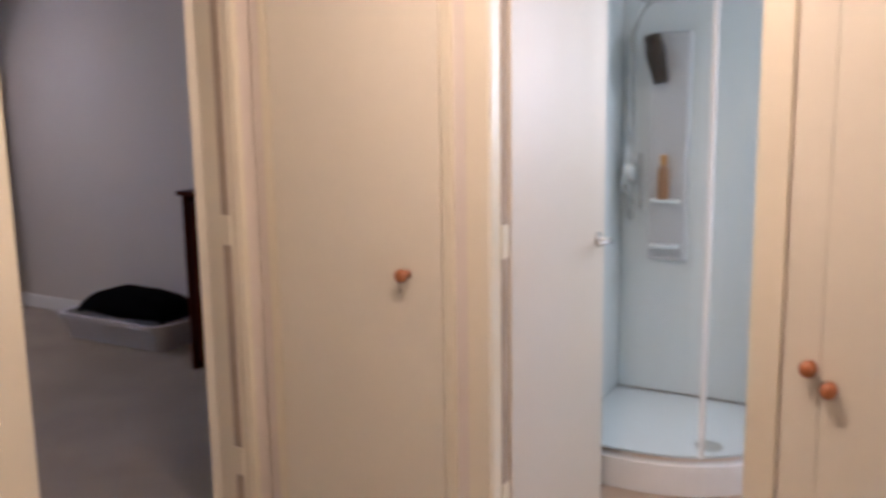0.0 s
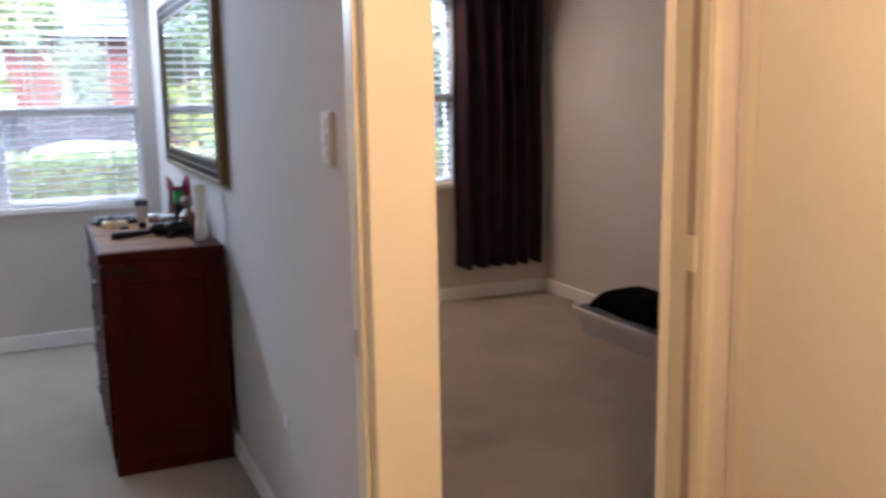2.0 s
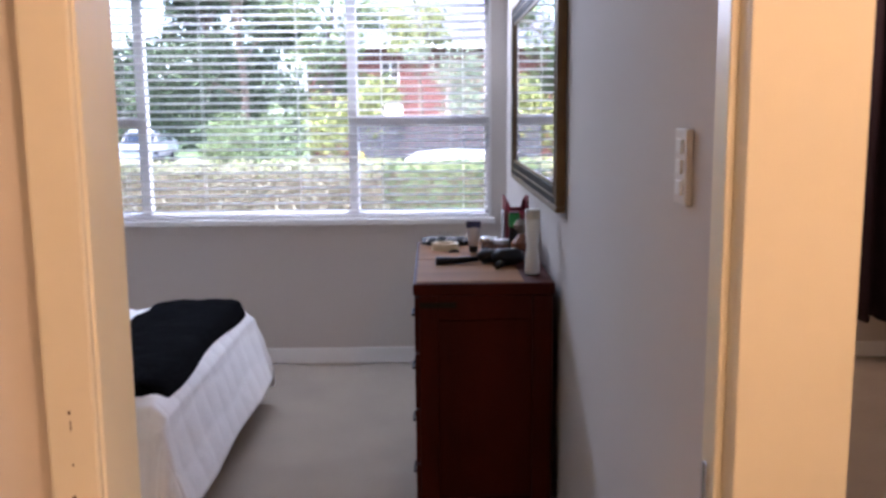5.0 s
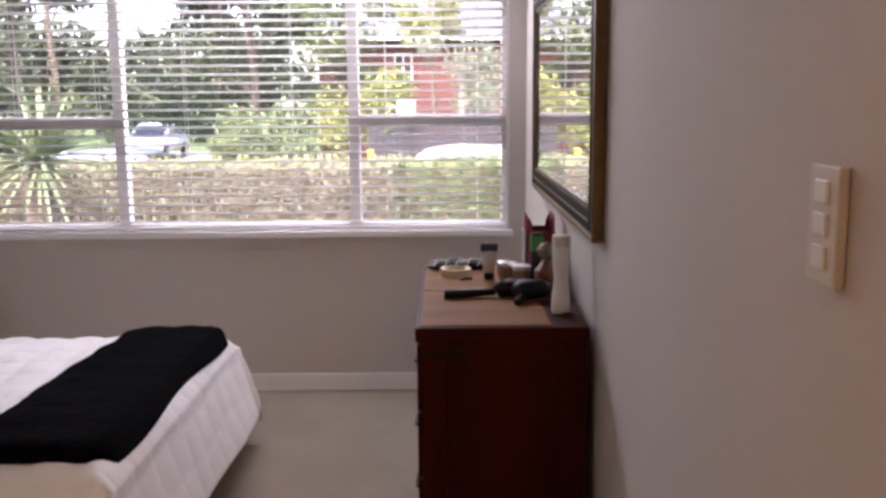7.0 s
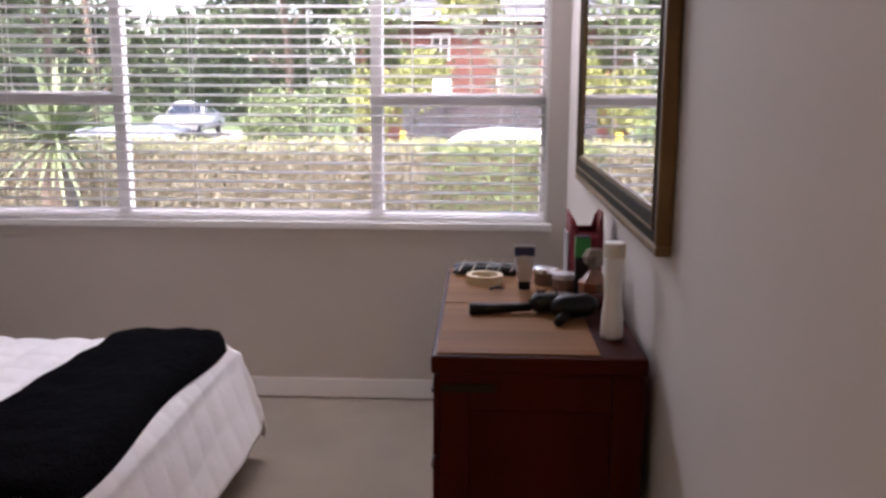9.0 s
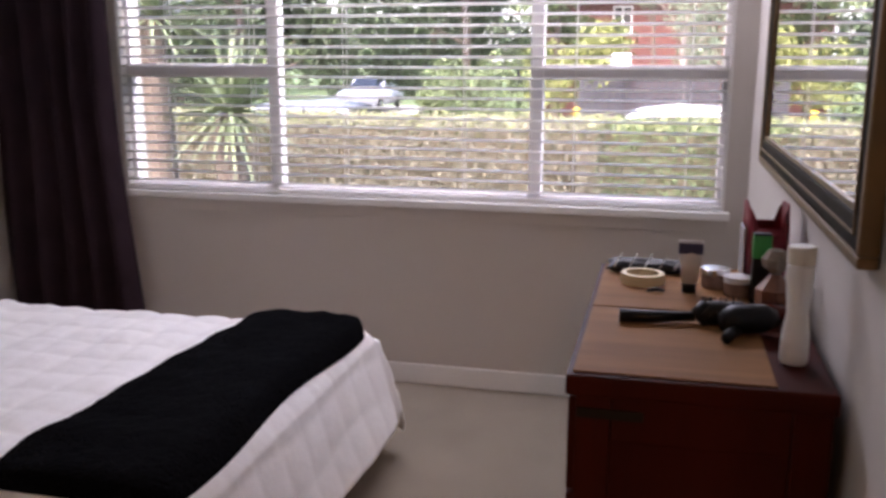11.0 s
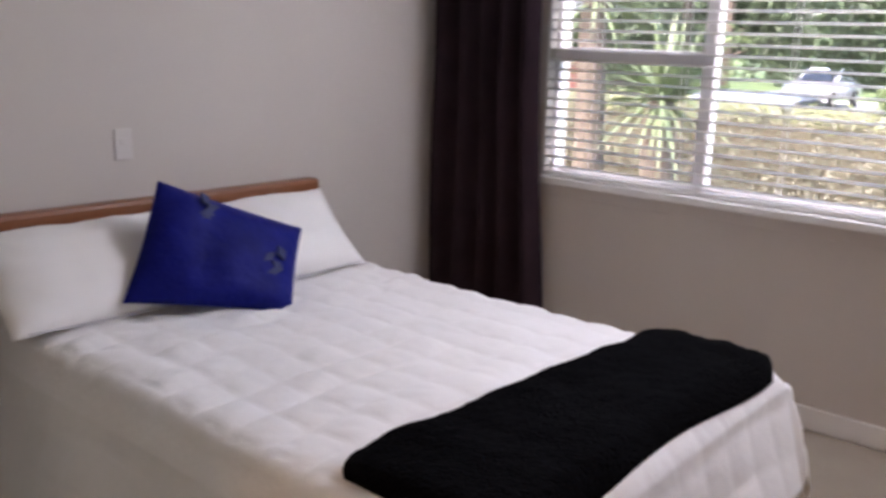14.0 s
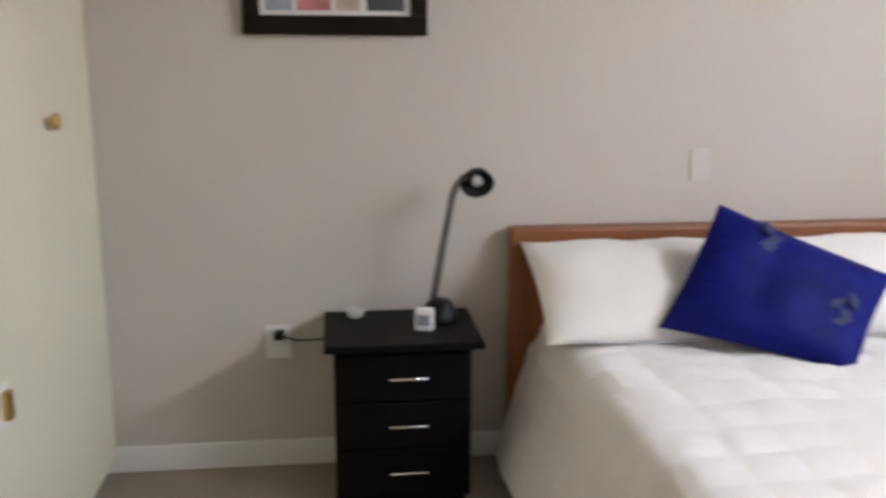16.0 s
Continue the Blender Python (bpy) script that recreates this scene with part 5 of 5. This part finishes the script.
def raw_part(name, bm, material, parent, label=""):
    """Like part(), for leaf meshes whose faces have no inside."""
    if parent is not None:
        bmesh.ops.translate(bm, verts=bm.verts[:], vec=-ORIGIN[parent])
    me = bpy.data.meshes.new(name)
    bm.to_mesh(me)
    bm.free()
    me.materials.append(material)
    ob = new(name, me)
    if parent is not None:
        ob.parent = parent
        ORIGIN[ob] = ORIGIN[parent]
    if label:
        ob["label"] = label
    return ob


# clipped hedge along the garden's edge
hg = thing("hedge", (-4, 6.6, GZ), "clipped garden hedge with yellowing young tips", "hedge")
rnd = random.Random(31)


def hedge_top(x):
    return 0.81 + 0.04 * noise.noise((x * 0.9, 0, 3)) + 0.02 * noise.noise((x * 4, 0, 8))


def hedge_leaves(xa, xb, n, size, tips):
    bm = bmesh.new()
    for k in range(n):
        x = rnd.uniform(xa, xb)
        top = hedge_top(x)
        if tips:
            y, z = rnd.uniform(5.93, 7.1), top + rnd.gauss(-0.03, 0.05)
        elif rnd.random() < 0.7:
            z = rnd.uniform(GZ, top)
            y = 6.0 + 0.07 * noise.noise((x * 2.2, z * 2.2, 5)) + rnd.gauss(0, 0.06)
        else:
            y, z = rnd.uniform(6.0, 7.1), top + rnd.gauss(-0.02, 0.03)
        leaves(bm, (x, y, z), (0.03, 0.03, 0.03), 1, size, rnd, hollow=0.0)
    return bm


raw_part("foliage", hedge_leaves(-16, -0.95, 42000, 0.031, False), M_HEDGE, hg)
raw_part("foliage", hedge_leaves(-1.05, 7, 21000, 0.031, False), M_HEDGEG, hg, "greener clipped foliage")
raw_part("young_tips", hedge_leaves(-16, 7, 14000, 0.030, True), M_HEDGETOP, hg, "pale yellow green tips")
bm = bmesh.new()
for k in range(420):
    x = rnd.uniform(-16, 7)
    z = rnd.uniform(GZ, 0.3)
    tube(bm, [(x, 6.25, z), (x + rnd.uniform(-.2, .2), 6.05, z + rnd.uniform(0.1, 0.35)), (x + rnd.uniform(-.3, .3), 5.96, z + rnd.uniform(0.3, 0.6))], [0.012, 0.009, 0.005], 4)
part("twigs", bm, M_TWIG, hg, "bare brown twigs")
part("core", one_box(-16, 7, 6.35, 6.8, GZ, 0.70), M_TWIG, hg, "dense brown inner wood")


def yucca(x, y, z, r, n, seed):
    t = thing("yucca_plant", (x, y, GZ), "spiky yucca with long arching leaves on a thick trunk", "yucca")
    rnd = random.Random(seed)
    part("trunk", tube(bmesh.new(), [(x, y, GZ - 0.02), (x + 0.05, y, GZ + 0.6), (x - 0.02, y, z - 0.15), (x, y, z)], [0.20, 0.16, 0.14, 0.12], 12), M_BARK, t)
    bm = bmesh.new()
    for k in range(n):
        a, up = rnd.uniform(0, 6.28), rnd.uniform(-0.45, 1.4)
        l = r * rnd.uniform(0.7, 1.15)
        d = Vector((math.cos(a) * math.cos(up), math.sin(a) * math.cos(up), math.sin(up)))
        s = d.cross(Vector((0, 0, 1))).normalized()
        w = 0.026
        prev = None
        for j in range(6):
            f = j / 5
            p = Vector((x, y, z)) + d * l * f + Vector((0, 0, -0.32 * l * f * f * math.cos(up)))
            ww = w * (1 - f) ** 0.6 * (0.5 + f * 1.5 if f < 0.33 else 1)
            cur = (bm.verts.new(p - s * ww), bm.verts.new(p + Vector((0, 0, -ww * 0.5))), bm.verts.new(p + s * ww))
            if prev:
                bm.faces.new((prev[0], prev[1], cur[1], cur[0]))
                bm.faces.new((prev[1], prev[2], cur[2], cur[1]))
            prev = cur
    raw_part("leaf_crown", bm, M_YUCCA, t)


yucca(-4.15, 3.6, 1.02, 0.85, 120, 5)
yucca(-5.3, 4.3, 1.9, 0.9, 110, 8)


def tree(x, y, h, spread, n, size, material, seed, label, bark=M_BARK, trunk_r=0.16, low=0.35, flat=0.0):
    t = thing("tree", (x, y, GZ), label, "tree", "street trees")
    rnd = random.Random(seed)
    bm = bmesh.new()
    top = GZ + h
    tube(bm, [(x, y, GZ - 0.05), (x + rnd.uniform(-.1, .1), y, GZ + h * 0.3), (x + rnd.uniform(-.25, .25), y, GZ + h * 0.6), (x + rnd.uniform(-.3, .3), y, GZ + h * 0.9)], [trunk_r, trunk_r * 0.75, trunk_r * 0.5, trunk_r * 0.15], 9)
    blobs = []
    for k in range(12):
        a = rnd.uniform(0, 6.28)
        f = rnd.uniform(low, 0.92)
        rr = spread * rnd.uniform(0.45, 1.0) * (1.1 - 0.5 * f)
        p = (x + rr * math.cos(a), y + rr * math.sin(a), GZ + h * f)
        tube(bm, [(x, y, GZ + h * f * 0.75), ((x + p[0]) / 2, (y + p[1]) / 2, GZ + h * f * 0.9), p], [trunk_r * 0.35, trunk_r * 0.22, 0.02], 5)
        s = spread * rnd.uniform(0.30, 0.5)
        blobs.append((p, (s, s, s * 0.75), n // 12))
    part("trunk", bm, bark, t, "branching trunk")
    raw_part("crown", leaf_mesh(blobs, size, seed + 1, hollow=0.2, flat=flat), material, t)
    return t


tree(-10.8, 17.5, 8.5, 2.6, 6000, 0.15, M_LEAFD, 41, "tall dark green tree with an open crown", low=0.22)
tree(-5.9, 21.5, 9.5, 2.8, 6000, 0.16, M_LEAFD, 42, "tall dark green tree with an open crown", low=0.2)
tree(-12.5, 16.5, 8.0, 2.6, 2300, 0.13, M_LEAFM, 43, "leafy green street tree", low=0.2)
tree(-3.4, 22.0, 7.5, 1.9, 2600, 0.12, M_LEAFM, 44, "slender green tree beside the brick house", low=0.25)
tree(-16.5, 15.0, 8.5, 3.0, 2300, 0.14, M_LEAFM, 45, "leafy green street tree", low=0.15)
tree(0.0, 17.2, 3.9, 1.25, 2600, 0.055, M_LEAFG, 46, "small feathery grey green tree with a pale forked trunk", bark=M_PALEBARK, trunk_r=0.08, low=0.5)
tree(-0.8, 21.0, 5.6, 1.1, 1500, 0.08, M_LEAFY, 56, "golden green tree in front of the brick house", trunk_r=0.1, low=0.72)
tree(-8.2, 27.0, 11.0, 3.2, 6000, 0.18, M_LEAFD, 47, "tall dark tree behind the street", low=0.2)
tree(-13.5, 26.0, 10.0, 3.2, 6000, 0.18, M_LEAFD, 48, "tall dark tree behind the street", low=0.15)
tree(6.5, 19.0, 7.0, 2.4, 3000, 0.13, M_LEAFM, 49, "leafy green tree beside the brick house", low=0.25)


def shrub(x, y, r, h, n, material, seed, label):
    t = thing("shrub", (x, y, GZ), label, "shrub", "garden shrubs")
    rnd = random.Random(seed)
    bm = bmesh.new()
    blobs = []
    for k in range(9):
        a = rnd.uniform(0, 6.28)
        p = (x + r * 0.6 * math.cos(a), y + r * 0.6 * math.sin(a), GZ + h * rnd.uniform(0.3, 0.85))
        tube(bm, [(x, y, GZ - 0.03), ((x + p[0]) / 2, (y + p[1]) / 2, GZ + h * 0.3), p], [0.05, 0.035, 0.01], 5)
        blobs.append((p, (r * 0.5, r * 0.5, h * 0.22), n // 9))
    part("stems", bm, M_BARK, t)
    raw_part("foliage", leaf_mesh(blobs, 0.075, seed, hollow=0.1), material, t)


shrub(-2.35, 17.0, 1.15, 3.1, 3200, M_LEAFY, 51, "golden yellow green garden shrub")
shrub(-4.6, 17.0, 1.3, 2.2, 2200, M_LEAFM, 53, "rounded green garden shrub")
shrub(-5.4, 18.4, 1.0, 1.9, 2000, M_LEAFM, 54, "rounded green garden shrub")
shrub(-11.0, 9.0 + 7.5, 1.4, 2.4, 2200, M_LEAFD, 55, "dense dark green shrub")


def car(x, y, turn, paint, hatch, label):
    t = thing("parked_car", (x, y, GZ), label, "car", "parked cars")
    m = Matrix.Translation((x, y, GZ + 0.012)) @ Matrix.Rotation(radians(turn), 4, 'Z')
    L, W = 4.3, 1.72
    low = [(-2.15, 0.35), (-2.12, 0.72), (-1.9, 0.86), (-0.95, 0.95), (1.65, 0.98), (2.05, 0.92), (2.15, 0.6), (2.12, 0.32)]
    cab = [(-1.0, 0.95), (-0.25, 1.40), (0.35, 1.47), (1.2, 1.43), (1.85 if hatch else 1.55, 0.97)]

    def loft(profile, ws, z_in):
        bm = bmesh.new()
        rows = []
        for (px, pz), w in zip(profile, ws):
            rows.append([bm.verts.new((px, s * w / 2, pz)) for s in (-1, 1)])
        for s in (0, 1):
            bm.faces.new([r[s] for r in rows])
        for a, b in zip(rows, rows[1:] + rows[:1]):
            bm.faces.new((a[0], b[0], b[1], a[1]))
        bmesh.ops.bevel(bm, geom=bm.edges[:], offset=0.05, segments=2, affect='EDGES')
        bmesh.ops.transform(bm, matrix=m, verts=bm.verts[:])
        return bm
    part("body", loft(low, [W * 0.92, W * 0.97, W * 0.95, W, W, W * 0.97, W * 0.95, W * 0.92], 0), paint, t, smooth=True)
    part("cabin", loft(cab, [W * 0.9, W * 0.78, W * 0.76, W * 0.78, W * 0.88], 0), paint, t, smooth=True)
    for s in (-1, 1):
        bm = bmesh.new()
        pts = [(-0.72, 1.0), (-0.18, 1.34), (1.15, 1.36), (1.5 if hatch else 1.35, 1.0)]
        wv = [W * 0.452, W * 0.408, W * 0.405, W * 0.452]
        vs = [bm.verts.new(m @ Vector((px, s * w, pz))) for (px, pz), w in zip(pts, wv)]
        vt = [bm.verts.new(m @ Vector((px, s * (w - 0.03), pz))) for (px, pz), w in zip(pts, wv)]
        bm.faces.new(vs)
        bm.faces.new(list(reversed(vt)))
        for k in range(4):
            bm.faces.new((vs[k], vt[k], vt[(k + 1) % 4], vs[(k + 1) % 4]))
        part("side_window", bm, M_CARGL, t, "dark tinted side window")
        for wx in (-1.35, 1.3):
            bm = lathe(bmesh.new(), 0, 0, [(0.22, -0.09), (0.31, -0.08), (0.31, 0.08), (0.22, 0.09)], 20)
            bmesh.ops.transform(bm, matrix=m @ Matrix.Translation((wx, s * W * 0.46, 0.31)) @ Matrix.Rotation(radians(90), 4, 'X'), verts=bm.verts[:])
            wheel = part("wheel", bm, M_TYRE, t)
            bm = lathe(bmesh.new(), 0, 0, [(0.19, -0.095), (0.2, -0.08), (0.2, 0.08), (0.19, 0.095)], 16)
            bmesh.ops.transform(bm, matrix=m @ Matrix.Translation((wx, s * W * 0.462, 0.31)) @ Matrix.Rotation(radians(90), 4, 'X'), verts=bm.verts[:])
            part("rim", bm, M_CHROME, wheel)
    for px, pz, qx, qz, ww, nm in ((-0.98, 0.98, -0.28, 1.385, W * 0.74, "windscreen"), ((1.83 if hatch else 1.53), 1.0, 1.24, 1.40, W * 0.72, "rear_window")):
        bm = bmesh.new()
        o = -0.02 if nm == "windscreen" else 0.02
        vs = [bm.verts.new(m @ Vector(p)) for p in ((px + o, -ww / 2, pz + 0.03), (px + o, ww / 2, pz + 0.03), (qx + o, ww * 0.44, qz), (qx + o, -ww * 0.44, qz))]
        vt = [bm.verts.new(m @ Vector(p)) for p in ((px, -ww / 2, pz), (px, ww / 2, pz), (qx, ww * 0.44, qz - 0.03), (qx, -ww * 0.44, qz - 0.03))]
        bm.faces.new(vs)
        bm.faces.new(list(reversed(vt)))
        for k in range(4):
            bm.faces.new((vs[k], vt[k], vt[(k + 1) % 4], vs[(k + 1) % 4]))
        part(nm, bm, M_CARGL, t, "dark glass")
    return t


car(-0.5, 9.9, 0, M_CARW, True, "white hatchback parked at the kerb behind the hedge")
car(-5.4, 9.9, 180, M_CARS, False, "silver car parked at the kerb behind the hedge")
car(-12.5, 33.0, 90, M_CARW, True, "white car parked on a driveway across the street")

# dark fence across the street, with yellow marker post and small sign
fe = thing("dark_fence", (2, 16.2, GZ), "dark stained paling fence across the street", "fence")
part("rail", one_box(-2.2, 9, 16.26, 16.30, GZ + 0.5, GZ + 0.6), M_DARKF, fe)
for k in range(76):
    x = -2.2 + 0.148 * k
    part("paling", one_box(x, x + 0.135, 16.2, 16.225, GZ, GZ + 1.95 + 0.02 * math.sin(k * 1.7), bevel=0.004), M_DARKF, fe)
mk = thing("marker_post", (-1.46, 7.9, GZ), "yellow marker post at the roadside", "post")
part("post", one_box(-1.50, -1.42, 7.86, 7.94, GZ, 0.90, bevel=0.01), M_YEL, mk)
sg = thing("house_sign", (-1.6, 15.9, GZ), "small white sign board on a post", "sign")
part("post", one_box(-1.33, -1.27, 15.92, 15.98, GZ, 1.4, bevel=0.005), M_DARKF, sg)
part("board", one_box(-1.50, -1.10, 15.88, 15.91, 1.32, 1.66, bevel=0.005), M_WHITEPL, sg, "white board")
for z in (1.40, 1.51):
    part("text_bar", one_box(-1.46, -1.14, 15.874, 15.879, z, z + 0.04), M_GREYPL, sg, "grey unreadable text bar")


def house(x0, x1, y0, y1, eave, ridge, wall, openings, label):
    t = thing("house", ((x0 + x1) / 2, y0, GZ), label, "house")
    hol = [(a, b, c, d) for a, b, c, d in openings]
    part("wall", slab_with_holes("y", y0, y0 + 0.25, x0, x1, GZ, eave, hol), wall, t)
    part("wall", one_box(x0, x0 + 0.25, y0 + 0.251, y1, GZ, eave), wall, t)
    part("wall", one_box(x1 - 0.25, x1, y0 + 0.251, y1, GZ, eave), wall, t)
    bm = bmesh.new()
    o = 0.5
    ym = (y0 + y1) / 2
    lo = [bm.verts.new(p) for p in ((x0 - o, y0 - o, eave), (x1 + o, y0 - o, eave), (x1 + o, y1 + o, eave), (x0 - o, y1 + o, eave))]
    hi = [bm.verts.new((x0 + 2, ym, ridge)), bm.verts.new((x1 - 2, ym, ridge))]
    bm.faces.new((lo[0], lo[1], hi[1], hi[0]))
    bm.faces.new((lo[2], lo[3], hi[0], hi[1]))
    bm.faces.new((lo[1], lo[2], hi[1]))
    bm.faces.new((lo[3], lo[0], hi[0]))
    bm.faces.new(list(reversed(lo)))
    part("roof", bm, M_ROOF, t)
    part("gutter", one_box(x0 - o, x1 + o, y0 - o - 0.1, y0 - o, eave - 0.02, eave + 0.12), M_WHITEPL, t, "white gutter")
    part("downpipe", one_box(x0 - 0.09, x0 + 0.02, y0 - 0.1, y0 - 0.005, GZ, eave - 0.03), M_WHITEPL, t, "white downpipe")
    for a, b, c, d in openings:
        w = part("window", one_box(a + 0.05, b - 0.05, y0 + 0.1, y0 + 0.13, c + 0.05, d - 0.05), M_CARGL, t, "dark window glass")
        for q in ((a, b, c, c + 0.06), (a, b, d - 0.06, d), (a, a + 0.06, c + 0.06, d - 0.06), (b - 0.06, b, c + 0.06, d - 0.06), ((a + b) / 2 - 0.03, (a + b) / 2 + 0.03, c + 0.06, d - 0.06)):
            part("frame", one_box(q[0], q[1], y0 + 0.06, y0 + 0.098, q[2], q[3]), M_WHITEPL, w, "white window frame")
    return t


house(-5.2, 10.0, 30.0, 40.0, 3.9, 6.6, M_BRICKH, [(-2.35, -1.65, 2.45, 3.45), (3.0, 5.0, 1.4, 3.1)], "red brown brick house with a grey tiled roof")
house(-34.0, -20.0, 27.0, 36.0, 2.6, 5.2, M_BRICKH, [(-29, -27, 0.4, 1.9), (-24.5, -22.5, 0.4, 1.9)], "red brown brick house behind the trees")
cpt = thing("carport", (-6.6, 29.0, GZ), "low carport with a white edged flat roof beside the brick house", "carport")
part("roof_slab", one_box(-8.0, -5.3, 28.2, 32.0, 1.50, 1.56), M_ROOF, cpt)
part("fascia", one_box(-8.02, -5.28, 28.15, 28.199, 1.46, 1.66, bevel=0.01), M_WHITEPL, cpt, "white fascia board")
for x in (-7.9, -5.5):
    part("post", one_box(x, x + 0.1, 28.3, 28.4, GZ, 1.499, bevel=0.005), M_DARKF, cpt)
# near garden wall corner seen at the window's edge
pr = thing("brick_pier", (-6.6, 3.0, GZ), "red brown brick pier in the garden", "pier")
part("pier", one_box(-5.15, -4.85, 2.2, 2.6, GZ, 1.35, bevel=0.01), M_BRICKH, pr)

far = raw_part("far_woods", leaf_mesh([((-70 + 5.2 * k, 55 + 6 * math.sin(k * 2.3), 2.0 + 1.6 * math.sin(k * 1.9)), (4.2, 3, 4.5 + math.sin(k)), 800) for k in range(28)], 0.42, 77, hollow=0.3), M_LEAFD, None)
tagged(far, "belt of dark green trees far behind the street", "woods", "", "stuff")
